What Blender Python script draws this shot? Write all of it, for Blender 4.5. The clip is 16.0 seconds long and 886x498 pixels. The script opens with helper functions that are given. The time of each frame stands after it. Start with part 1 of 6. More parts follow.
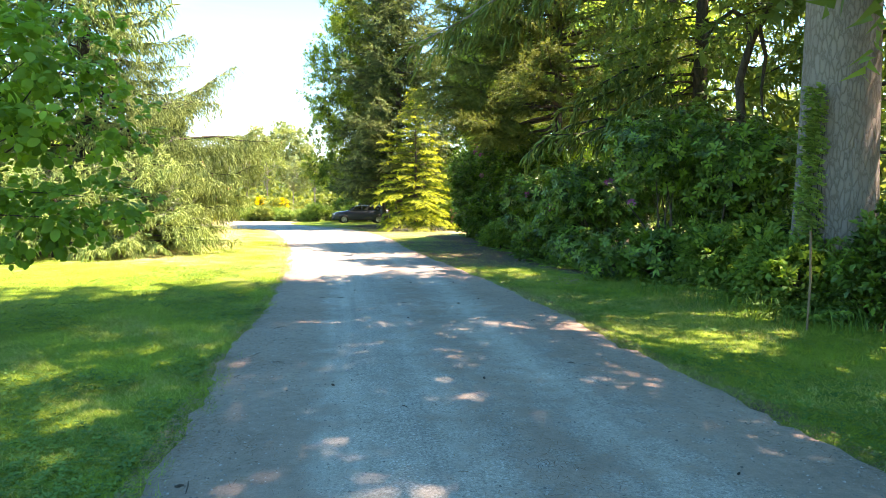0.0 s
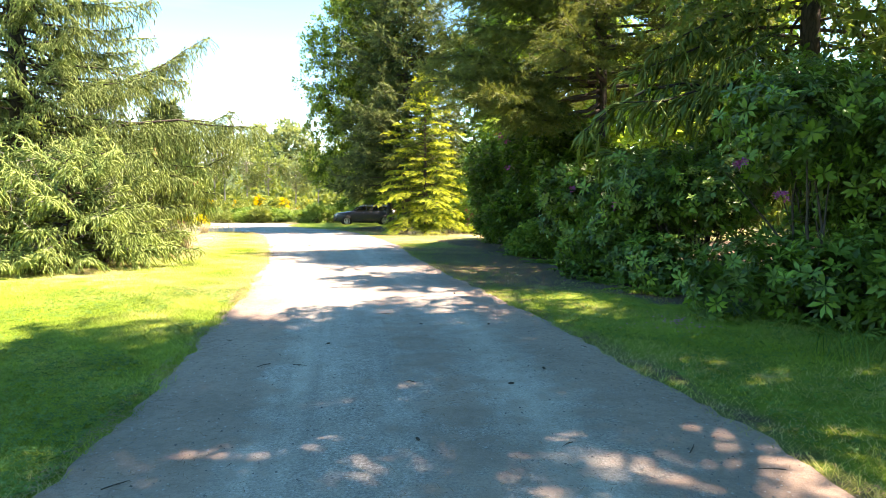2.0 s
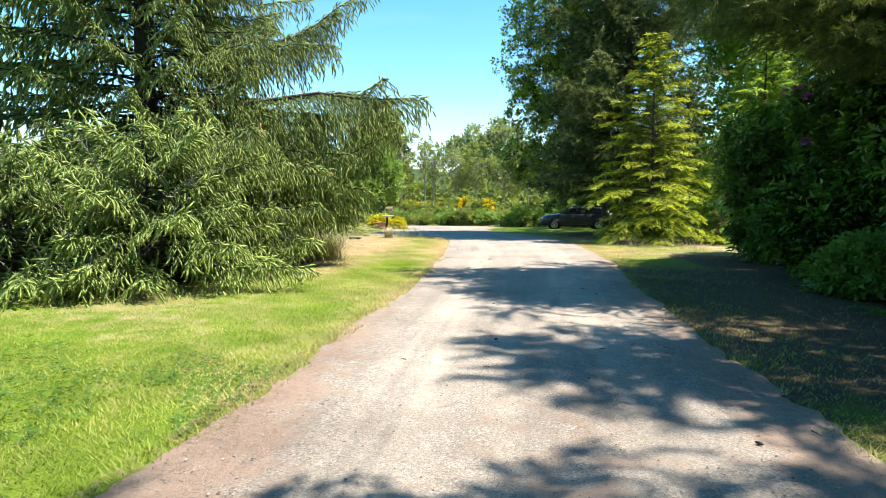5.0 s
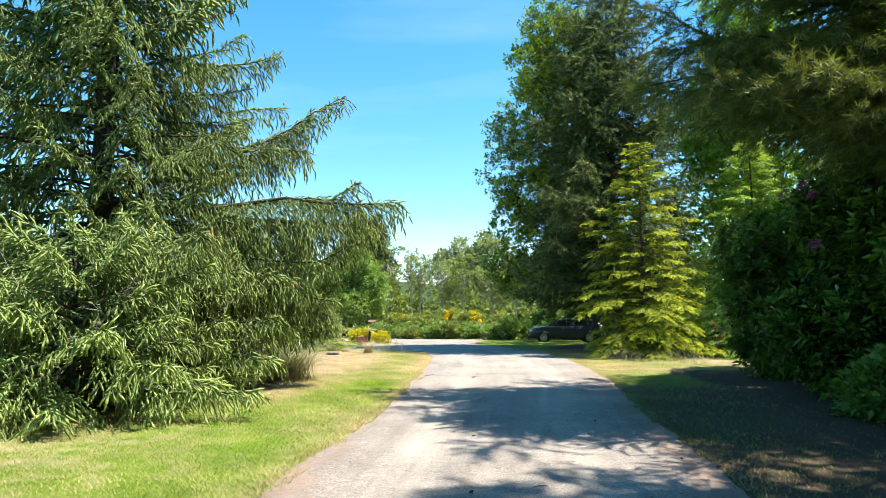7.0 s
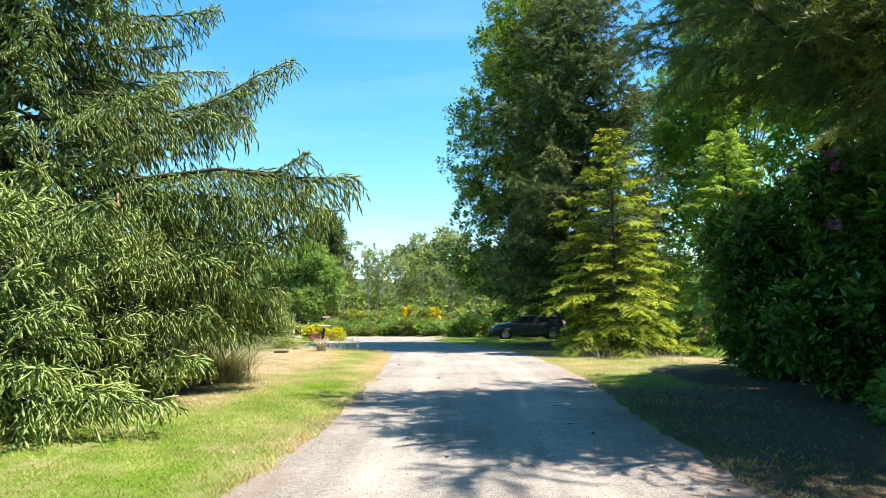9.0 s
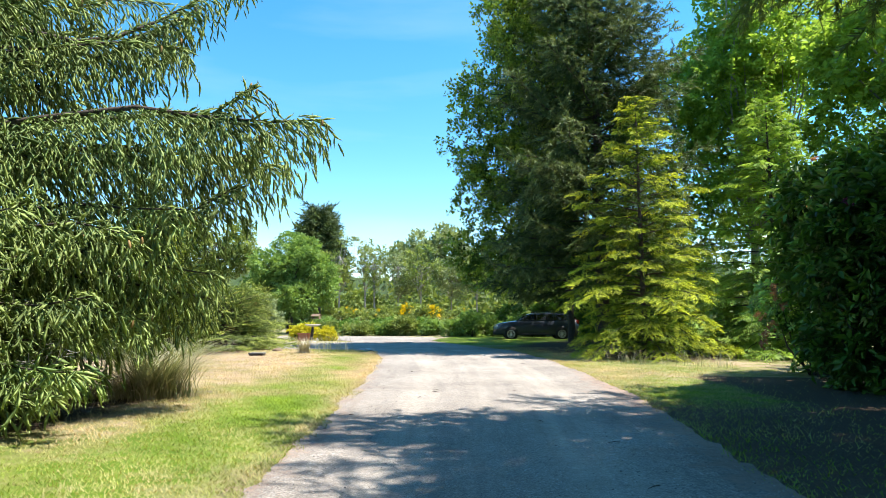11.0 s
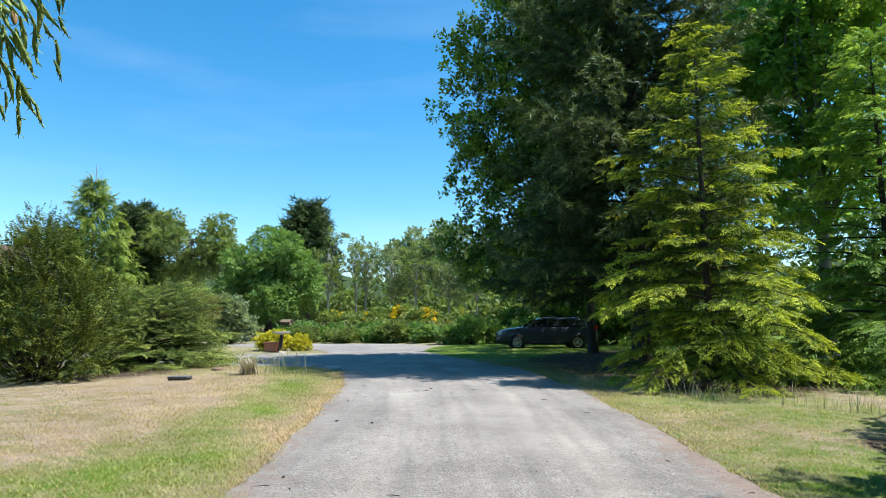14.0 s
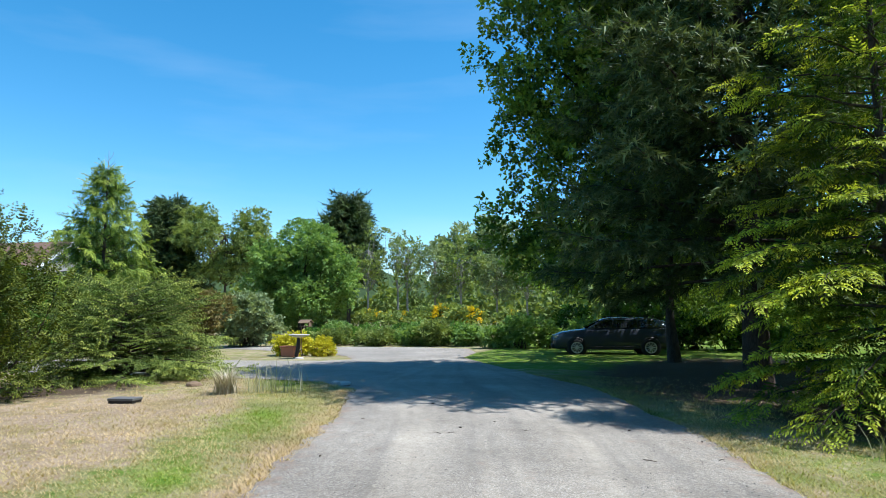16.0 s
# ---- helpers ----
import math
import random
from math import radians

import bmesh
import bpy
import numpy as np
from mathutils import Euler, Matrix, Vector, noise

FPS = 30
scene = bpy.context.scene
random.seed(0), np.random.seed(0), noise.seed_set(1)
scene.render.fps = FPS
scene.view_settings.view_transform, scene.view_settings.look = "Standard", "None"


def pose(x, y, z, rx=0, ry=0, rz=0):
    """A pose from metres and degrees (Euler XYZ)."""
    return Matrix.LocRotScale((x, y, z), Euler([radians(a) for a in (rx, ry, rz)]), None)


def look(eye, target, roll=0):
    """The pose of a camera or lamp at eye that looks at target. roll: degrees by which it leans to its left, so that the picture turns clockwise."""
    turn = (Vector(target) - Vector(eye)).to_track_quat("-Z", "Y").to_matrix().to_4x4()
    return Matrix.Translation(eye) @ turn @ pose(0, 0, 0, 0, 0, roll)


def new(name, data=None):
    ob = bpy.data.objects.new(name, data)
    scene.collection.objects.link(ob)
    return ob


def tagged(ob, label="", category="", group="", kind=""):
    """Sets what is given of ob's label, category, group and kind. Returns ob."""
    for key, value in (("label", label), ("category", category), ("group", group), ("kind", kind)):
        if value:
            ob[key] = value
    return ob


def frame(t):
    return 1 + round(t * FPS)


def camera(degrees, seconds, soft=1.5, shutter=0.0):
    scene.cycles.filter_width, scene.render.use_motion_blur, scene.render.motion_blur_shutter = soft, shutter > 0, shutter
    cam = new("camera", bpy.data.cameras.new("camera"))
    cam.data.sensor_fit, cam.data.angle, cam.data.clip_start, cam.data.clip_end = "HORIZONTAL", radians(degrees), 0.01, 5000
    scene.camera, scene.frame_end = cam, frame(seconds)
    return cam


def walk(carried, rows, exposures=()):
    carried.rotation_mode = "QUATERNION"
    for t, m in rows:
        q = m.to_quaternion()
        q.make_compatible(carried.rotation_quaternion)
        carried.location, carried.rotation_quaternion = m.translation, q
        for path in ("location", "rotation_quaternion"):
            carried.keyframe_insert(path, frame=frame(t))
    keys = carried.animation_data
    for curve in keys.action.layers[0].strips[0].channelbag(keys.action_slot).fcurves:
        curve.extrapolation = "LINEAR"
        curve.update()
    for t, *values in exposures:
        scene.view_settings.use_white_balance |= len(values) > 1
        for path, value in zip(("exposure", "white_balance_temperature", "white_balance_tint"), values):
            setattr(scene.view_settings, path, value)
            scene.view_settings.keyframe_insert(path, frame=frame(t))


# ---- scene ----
cam = camera(70.3, 16.0, 0.5)
METRES, EYE, TILT, LEAN, TURN = 28.0, 1.58, -4.0, 0.0, 0.0
ROWS = [
    (0.0, 0.0, 0.0, 0.0, 0.0, 0.0, 0.0),
    (0.5, -0.003, 0.0412, 0.0032, 0.02, 0.01, 0.02),
    (1.0, -0.0057, 0.0825, 0.0057, 0.02, 0.01, 0.05),
    (1.5, -0.0079, 0.1236, 0.008, 0.03, 0.03, 0.07),
    (2.0, -0.0093, 0.1633, 0.0097, 0.77, 0.05, 0.04),
    (2.5, -0.009, 0.2014, 0.0118, 5.24, 0.08, -0.2),
    (3.0, -0.0087, 0.2379, 0.0141, 11.15, 0.09, -0.49),
    (5.5, -0.0302, 0.4195, 0.0255, 20.95, 0.53, -0.99),
    (6.0, -0.032, 0.4341, 0.0271, 20.95, 7.6, -1.02),
    (6.5, -0.0316, 0.4373, 0.0271, 20.34, 10.29, -1.01),
    (7.0, -0.034, 0.4416, 0.0269, 19.22, 10.3, -0.91),
    (7.5, -0.0381, 0.4489, 0.0266, 19.24, 10.26, -0.93),
    (8.0, -0.0437, 0.4611, 0.027, 18.94, 10.19, -0.95),
    (8.5, -0.0504, 0.4791, 0.0271, 17.39, 10.17, -0.85),
    (9.0, -0.0581, 0.502, 0.0277, 15.35, 10.16, -0.76),
    (11.5, -0.0958, 0.6458, 0.035, 15.34, 10.09, -0.7),
    (12.0, -0.1025, 0.678, 0.0367, 15.33, 10.14, -0.69),
    (12.5, -0.1085, 0.7095, 0.0385, 15.37, 10.15, -0.66),
    (13.0, -0.1155, 0.7429, 0.0427, 15.35, 10.14, -0.65),
    (13.5, -0.1232, 0.7763, 0.0496, 15.35, 10.12, -0.6),
    (14.0, -0.1315, 0.8113, 0.0562, 15.36, 10.13, -0.59),
    (14.5, -0.1407, 0.8486, 0.0617, 15.35, 10.13, -0.59),
    (15.0, -0.1497, 0.8874, 0.0637, 15.36, 10.12, -0.61),
    (15.5, -0.1591, 0.9302, 0.066, 15.76, 10.11, -0.6),
    (16.0, -0.1692, 0.9764, 0.0689, 19.84, 10.02, -0.92),
]
EXPO = [(0.0, 2.62, 8600, 24), (2.0, 2.44, 8600, 25), (3.0, 2.15, 8100, 25), (5.3, 1.32, 7100, 12), (7.0, 1.32, 6900, 13), (9.0, 1.32, 6850, 13), (12.0, 1.21, 6400, 12), (14.0, 0.68, 6000, 10), (16.0, 0.63, 5950, 9)]
walk(cam, [(t, pose(0, 0, EYE, TILT, LEAN, TURN) @ pose(METRES * x, METRES * y, METRES * z, 90 + pitch, roll, yaw)) for t, x, y, z, yaw, pitch, roll in ROWS], EXPO)

# ---- light ----
SUN_AZ, SUN_EL = 82.0, 61.5          # degrees from +y towards +x, and above the horizon
world = bpy.data.worlds.new("sky")
scene.world = world
world.use_nodes = True
wn = world.node_tree.nodes
sky = wn.new("ShaderNodeTexSky")
sky.sky_type, sky.sun_disc = "NISHITA", False
sky.sun_elevation, sky.sun_rotation = radians(SUN_EL), radians(SUN_AZ)
sky.air_density, sky.dust_density, sky.ozone_density = 1.0, 0.12, 2.0
wn["Background"].inputs["Strength"].default_value = 0.13
vivid = wn.new("ShaderNodeHueSaturation")
vivid.inputs["Saturation"].default_value, vivid.inputs["Hue"].default_value = 1.36, 0.487
world.node_tree.links.new(sky.outputs[0], vivid.inputs["Color"])
wl = world.node_tree.links
wc, wm = wn.new("ShaderNodeTexCoord"), wn.new("ShaderNodeMapping")
wm.inputs["Scale"].default_value, wm.inputs["Rotation"].default_value = (1.2, 2.0, 9.0), (0.1, 0.15, 0.5)
wisp, thin, veil = wn.new("ShaderNodeTexNoise"), wn.new("ShaderNodeValToRGB"), wn.new("ShaderNodeMix")
wisp.inputs["Scale"].default_value, wisp.inputs["Detail"].default_value = 1.6, 7.0
thin.color_ramp.elements[0].position, thin.color_ramp.elements[1].position = 0.5, 0.95
thin.color_ramp.elements[1].color = (0.16, 0.16, 0.16, 1)
veil.data_type = "RGBA"
wl.new(wc.outputs["Generated"], wm.inputs["Vector"]), wl.new(wm.outputs[0], wisp.inputs["Vector"]), wl.new(wisp.outputs["Fac"], thin.inputs["Fac"])
wl.new(thin.outputs["Color"], veil.inputs["Factor"]), wl.new(vivid.outputs[0], veil.inputs["A"])
veil.inputs["B"].default_value = (5.0, 5.4, 6.0, 1)
wl.new(veil.outputs["Result"], wn["Background"].inputs["Color"])
sun_way = Vector((math.sin(radians(SUN_AZ)) * math.cos(radians(SUN_EL)), math.cos(radians(SUN_AZ)) * math.cos(radians(SUN_EL)), math.sin(radians(SUN_EL))))
sun = new("sun", bpy.data.lights.new("sun", "SUN"))
sun.data.energy, sun.data.angle, sun.data.color = 5.0, radians(0.53), (1.0, 0.96, 0.89)
sun.matrix_world = look(sun_way * 80, (0, 0, 0))


# ---- materials ----
def material(name, rough=0.8, spec=0.3, metal=0.0):
    m = bpy.data.materials.new(name)
    m.use_nodes = True
    b = m.node_tree.nodes["Principled BSDF"]
    b.inputs["Roughness"].default_value, b.inputs["Specular IOR Level"].default_value, b.inputs["Metallic"].default_value = rough, spec, metal
    return m, m.node_tree.nodes, m.node_tree.links, b


def noise_at(nodes, links, scale, detail=4.0, vec=None, rough=0.6):
    n = nodes.new("ShaderNodeTexNoise")
    n.inputs["Scale"].default_value, n.inputs["Detail"].default_value, n.inputs["Roughness"].default_value = scale, detail, rough
    if vec is not None:
        links.new(vec, n.inputs["Vector"])
    return n.outputs["Fac"]


def place(nodes, name="Object"):
    return nodes.new("ShaderNodeTexCoord").outputs[name]


def attr(nodes, name):
    a = nodes.new("ShaderNodeAttribute")
    a.attribute_name = name
    return a.outputs["Fac"]


def ramp(nodes, links, fac, stops):
    r = nodes.new("ShaderNodeValToRGB")
    e = r.color_ramp.elements
    while len(e) < len(stops):
        e.new(0.5)
    for k, (p, c) in enumerate(stops):
        e[k].position = p
        e[k].color = (c, c, c, 1) if isinstance(c, (int, float)) else (*c, 1)
    links.new(fac, r.inputs["Fac"])
    return r.outputs["Color"]


def mix(nodes, links, fac, a, b, kind="MIX"):
    n = nodes.new("ShaderNodeMix")
    n.data_type, n.blend_type = "RGBA", kind
    for sock, val in ((n.inputs["Factor"], fac), (n.inputs["A"], a), (n.inputs["B"], b)):
        if isinstance(val, (int, float)):
            sock.default_value = val
        elif isinstance(val, tuple):
            sock.default_value = (*val, 1)
        else:
            links.new(val, sock)
    return n.outputs["Result"]


def calc(nodes, links, op, a, b=0.0, clamp=False):
    n = nodes.new("ShaderNodeMath")
    n.operation, n.use_clamp = op, clamp
    for sock, val in zip(n.inputs, (a, b)):
        if isinstance(val, (int, float)):
            sock.default_value = val
        else:
            links.new(val, sock)
    return n.outputs[0]


def bump(nodes, links, b, height, strength, distance):
    n = nodes.new("ShaderNodeBump")
    n.inputs["Strength"].default_value, n.inputs["Distance"].default_value = strength, distance
    links.new(height, n.inputs["Height"])
    links.new(n.outputs[0], b.inputs["Normal"])


def foliage(name, dark, light, young=None, glow=0.3, rough=0.55, spec=0.18):
    """Leaves: tint varies from shoot to shoot, tip runs from old wood to this year's growth (oak: to sunlit leaves,
    painted in); some light comes through.
    """
    m, n, l, b = material(name, rough, spec)
    col = mix(n, l, attr(n, "tint"), dark, light)
    if young:
        col = mix(n, l, attr(n, "tip"), col, young)
    patch = noise_at(n, l, 0.9, 2.0, place(n))
    hue = n.new("ShaderNodeHueSaturation")
    l.new(calc(n, l, "ADD", calc(n, l, "MULTIPLY", patch, 0.8), 0.6), hue.inputs["Value"])
    l.new(col, hue.inputs["Color"])
    col = hue.outputs[0]
    l.new(col, b.inputs["Base Color"])
    t = n.new("ShaderNodeBsdfTranslucent")
    warm = mix(n, l, 1.0, col, (1.25, 1.2, 0.55), "MULTIPLY")
    l.new(warm, t.inputs["Color"])
    s = n.new("ShaderNodeMixShader")
    s.inputs[0].default_value = glow
    l.new(b.outputs[0], s.inputs[1])
    l.new(t.outputs[0], s.inputs[2])
    l.new(s.outputs[0], n["Material Output"].inputs["Surface"])
    return m


def bark(name, dark, light, scale=9.0, depth=0.03):
    m, n, l, b = material(name, 0.92, 0.15)
    mp = n.new("ShaderNodeMapping")
    mp.inputs["Scale"].default_value = (1, 1, 0.3)
    l.new(place(n), mp.inputs["Vector"])
    v = n.new("ShaderNodeTexVoronoi")
    v.feature = "DISTANCE_TO_EDGE"
    v.inputs["Scale"].default_value = scale
    warp = noise_at(n, l, scale * 0.6, 5.0, mp.outputs[0])
    shift = mix(n, l, 0.12, mp.outputs[0], warp)
    l.new(shift, v.inputs["Vector"])
    plate = ramp(n, l, v.outputs["Distance"], [(0.0, 0.0), (0.12, 0.8), (0.5, 1.0)])
    fine = noise_at(n, l, scale * 4, 6.0, place(n))
    l.new(mix(n, l, fine, mix(n, l, plate, dark, light), mix(n, l, noise_at(n, l, 1.7, 3.0, place(n)), dark, light)), b.inputs["Base Color"])
    bump(n, l, b, mix(n, l, 0.3, plate, fine), 0.9, depth)
    return m


def ground_mat():
    m, n, l, b = material("lawn_and_soil", 0.95, 0.1)
    p = place(n)
    big, mid, fine = noise_at(n, l, 0.35, 3.0, p), noise_at(n, l, 2.6, 5.0, p), noise_at(n, l, 60.0, 4.0, p)
    clover = noise_at(n, l, 22.0, 5.0, p, 0.75)
    grass = mix(n, l, ramp(n, l, mix(n, l, 0.5, mid, clover), [(0.36, 0.0), (0.64, 1.0)]), (0.08, 0.16, 0.016), (0.23, 0.315, 0.034))
    grass = mix(n, l, ramp(n, l, fine, [(0.35, 0.45), (0.65, 0.0)]), grass, (0.05, 0.09, 0.012))
    straw = mix(n, l, mid, (0.36, 0.275, 0.195), (0.52, 0.425, 0.32))
    straw = mix(n, l, ramp(n, l, noise_at(n, l, 1.1, 4.0, p, 0.7), [(0.45, 0.0), (0.62, 0.8)]), straw, (0.24, 0.205, 0.075))
    straw = mix(n, l, ramp(n, l, clover, [(0.38, 0.75), (0.54, 0.0)]), straw, (0.27, 0.165, 0.11))
    straw = mix(n, l, ramp(n, l, fine, [(0.4, 0.5), (0.6, 0.0)]), straw, (0.2, 0.14, 0.07))
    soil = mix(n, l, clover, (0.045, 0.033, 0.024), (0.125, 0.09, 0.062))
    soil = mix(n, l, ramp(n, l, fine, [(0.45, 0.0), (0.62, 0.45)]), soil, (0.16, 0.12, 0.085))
    dry = calc(n, l, "ADD", attr(n, "dry"), calc(n, l, "MULTIPLY", calc(n, l, "SUBTRACT", mid, 0.5), 1.1), True)
    dry = ramp(n, l, dry, [(0.3, 0.0), (0.75, 1.0)])
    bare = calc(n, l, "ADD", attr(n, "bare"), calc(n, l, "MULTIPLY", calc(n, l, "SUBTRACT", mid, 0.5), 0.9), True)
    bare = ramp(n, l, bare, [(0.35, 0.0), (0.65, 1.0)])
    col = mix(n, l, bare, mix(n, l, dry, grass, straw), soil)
    hue = n.new("ShaderNodeHueSaturation")
    l.new(calc(n, l, "ADD", calc(n, l, "MULTIPLY", big, 0.7), 0.65), hue.inputs["Value"])
    l.new(col, hue.inputs["Color"])
    l.new(hue.outputs[0], b.inputs["Base Color"])
    bump(n, l, b, mix(n, l, 0.5, fine, clover), 1.0, 0.045)
    return m


def gravel_mat():
    m, n, l, b = material("packed_gravel", 0.93, 0.15)
    p = place(n)
    mid, fine, big = noise_at(n, l, 3.5, 6.0, p, 0.7), noise_at(n, l, 130.0, 4.0, p, 0.8), noise_at(n, l, 0.5, 3.0, p)
    grit = noise_at(n, l, 48.0, 6.0, p, 0.85)
    v = n.new("ShaderNodeTexVoronoi")
    v.inputs["Scale"].default_value, v.inputs["Randomness"].default_value = 42.0, 1.0
    l.new(p, v.inputs["Vector"])
    stone = ramp(n, l, grit, [(0.36, (0.11, 0.098, 0.085)), (0.5, (0.315, 0.28, 0.235)), (0.62, (0.58, 0.525, 0.45))])
    stone = mix(n, l, ramp(n, l, fine, [(0.4, 0.45), (0.6, 0.0)]), stone, (0.12, 0.112, 0.105))
    fleck = mix(n, l, v.outputs["Color"], (0.055, 0.052, 0.05), (0.62, 0.59, 0.56))
    stone = mix(n, l, ramp(n, l, v.outputs["Distance"], [(0.2, 0.85), (0.42, 0.0)]), stone, fleck)
    col = mix(n, l, ramp(n, l, mid, [(0.4, 0.0), (0.72, 0.5)]), stone, (0.22, 0.19, 0.16))
    along = n.new("ShaderNodeCombineXYZ")
    sep = n.new("ShaderNodeSeparateXYZ")
    l.new(p, sep.inputs[0])
    l.new(calc(n, l, "MULTIPLY", attr(n, "across"), 15.0), along.inputs[0])
    l.new(calc(n, l, "MULTIPLY", sep.outputs[1], 0.16), along.inputs[1])
    streak = noise_at(n, l, 1.0, 4.0, along.outputs[0], 0.6)
    col = mix(n, l, ramp(n, l, streak, [(0.32, 0.5), (0.52, 0.0)]), col, (0.19, 0.175, 0.158))
    packed = mix(n, l, ramp(n, l, mix(n, l, 0.5, fine, grit), [(0.38, 0.0), (0.62, 1.0)]), (0.265, 0.234, 0.195), (0.525, 0.47, 0.395))
    col = mix(n, l, calc(n, l, "MULTIPLY", attr(n, "track"), ramp(n, l, streak, [(0.35, 0.15), (0.6, 0.75)])), col, packed)
    needle = mix(n, l, mix(n, l, 0.5, fine, grit), (0.14, 0.098, 0.076), (0.42, 0.315, 0.25))
    lit = calc(n, l, "ADD", attr(n, "litter"), calc(n, l, "MULTIPLY", calc(n, l, "SUBTRACT", mid, 0.5), 2.3), True)
    lit = calc(n, l, "ADD", lit, calc(n, l, "MULTIPLY", calc(n, l, "SUBTRACT", grit, 0.5), 0.7), True)
    col = mix(n, l, ramp(n, l, lit, [(0.25, 0.0), (0.7, 0.9)]), col, needle)
    hue = n.new("ShaderNodeHueSaturation")
    l.new(calc(n, l, "ADD", calc(n, l, "MULTIPLY", calc(n, l, "ADD", big, calc(n, l, "MULTIPLY", noise_at(n, l, 14.0, 5.0, p), 0.7)), 0.9), 0.22), hue.inputs["Value"])
    l.new(col, hue.inputs["Color"])
    l.new(hue.outputs[0], b.inputs["Base Color"])
    bump(n, l, b, mix(n, l, 0.45, grit, mid), 0.9, 0.025)
    return m


M_GROUND, M_GRAVEL = ground_mat(), gravel_mat()
M_SPRUCE = foliage("young_spruce_needles", (0.075, 0.135, 0.045), (0.23, 0.33, 0.1), (0.5, 0.6, 0.19), 0.2)
M_SPRUCE_DARK = foliage("spruce_needles", (0.066, 0.118, 0.043), (0.25, 0.34, 0.11), (0.5, 0.58, 0.19), 0.24)
M_ALDER_BRIGHT = foliage("bright_alder_leaves", (0.14, 0.25, 0.05), (0.31, 0.47, 0.095), (0.45, 0.6, 0.14), 0.5)
M_SPRUCE_OLD = foliage("old_spruce_needles", (0.06, 0.11, 0.034), (0.17, 0.25, 0.065), (0.3, 0.4, 0.1), 0.4)
M_HEMLOCK = foliage("golden_hemlock_needles", (0.018, 0.05, 0.009), (0.105, 0.185, 0.019), (0.76, 0.84, 0.08), 0.36)
M_HEMLOCK_G = foliage("green_hemlock_needles", (0.08, 0.175, 0.037), (0.25, 0.4, 0.075), (0.46, 0.6, 0.13), 0.45)
M_PINE = foliage("pine_needles", (0.026, 0.046, 0.016), (0.085, 0.125, 0.04), (0.28, 0.34, 0.13), 0.2)
# olive needles, a lighter copy of the pine's: sunlight put into the colour
M_PINE_OLIVE_LIT = foliage("lit_olive_pine_needles", (0.05, 0.072, 0.021), (0.145, 0.185, 0.05), (0.33, 0.38, 0.115), 0.34)
# third oak colour lightens outer leaves: the sunlit crown edge put into colour
M_OAK = foliage("oak_leaves", (0.026, 0.058, 0.014), (0.09, 0.165, 0.027), (0.36, 0.5, 0.07), 0.32)
M_MAPLE = foliage("maple_leaves", (0.075, 0.15, 0.04), (0.185, 0.31, 0.085), (0.34, 0.48, 0.15), 0.42)
M_RHODO = foliage("rhododendron_leaves", (0.008, 0.026, 0.006), (0.034, 0.088, 0.016), (0.18, 0.36, 0.045), 0.2, 0.36, 0.3)
M_HAZEL = foliage("hazel_leaves", (0.06, 0.16, 0.035), (0.15, 0.31, 0.055), (0.24, 0.43, 0.06), 0.5)
M_JUNIPER = foliage("juniper_sprays", (0.024, 0.055, 0.014), (0.13, 0.2, 0.042), (0.5, 0.56, 0.13), 0.26)
M_YEW = foliage("yew_needles", (0.02, 0.041, 0.009), (0.062, 0.1, 0.015), (0.25, 0.28, 0.033), 0.2)
M_CYPRESS = foliage("cypress_sprays", (0.035, 0.085, 0.022), (0.14, 0.235, 0.042), (0.5, 0.58, 0.09), 0.3)
M_RUSSET = foliage("russet_leaves", (0.09, 0.06, 0.03), (0.2, 0.17, 0.06), (0.3, 0.26, 0.09), 0.3)
M_STRAW = foliage("dead_straw", (0.34, 0.3, 0.22), (0.6, 0.55, 0.46), None, 0.25, 0.7, 0.2)
M_ALDER = foliage("alder_leaves", (0.08, 0.125, 0.04), (0.2, 0.27, 0.08), (0.38, 0.44, 0.13), 0.38)
M_GREY = foliage("willow_leaves", (0.12, 0.165, 0.08), (0.25, 0.31, 0.16), (0.38, 0.45, 0.25), 0.35)
M_BRAMBLE = foliage("bramble_leaves", (0.04, 0.11, 0.025), (0.12, 0.24, 0.05), (0.24, 0.4, 0.07), 0.35)
M_BROOM = foliage("broom_flowers", (0.68, 0.46, 0.015), (0.85, 0.66, 0.03), None, 0.35, 0.6)
M_YELLOW = foliage("golden_shrub_leaves", (0.45, 0.42, 0.03), (0.75, 0.7, 0.06), None, 0.35, 0.6)
M_PINK = foliage("rhododendron_flowers", (0.3, 0.06, 0.25), (0.5, 0.14, 0.4), None, 0.35, 0.6)
M_RED = foliage("pieris_young_leaves", (0.28, 0.1, 0.06), (0.5, 0.26, 0.18), None, 0.35, 0.5)
M_GRASS = foliage("grass_blades", (0.065, 0.14, 0.013), (0.27, 0.385, 0.045), (0.52, 0.4, 0.25), 0.38, 0.6, 0.2)
M_LITTER = foliage("fallen_needles", (0.11, 0.065, 0.045), (0.36, 0.25, 0.18), None, 0.1, 0.8, 0.1)
M_REED = foliage("tall_grass_blades", (0.12, 0.16, 0.075), (0.3, 0.34, 0.2), (0.52, 0.47, 0.34), 0.3, 0.6, 0.2)
M_BARK_SPRUCE = bark("spruce_bark", (0.13, 0.105, 0.095), (0.3, 0.26, 0.24), 17.0, 0.02)
M_BARK = bark("dark_bark", (0.03, 0.024, 0.02), (0.1, 0.08, 0.065), 14.0, 0.015)
M_BARK_PALE = bark("pale_bark", (0.16, 0.15, 0.13), (0.38, 0.36, 0.32), 12.0, 0.01)

# ---- mesh builders ----
rng = np.random.default_rng(7)


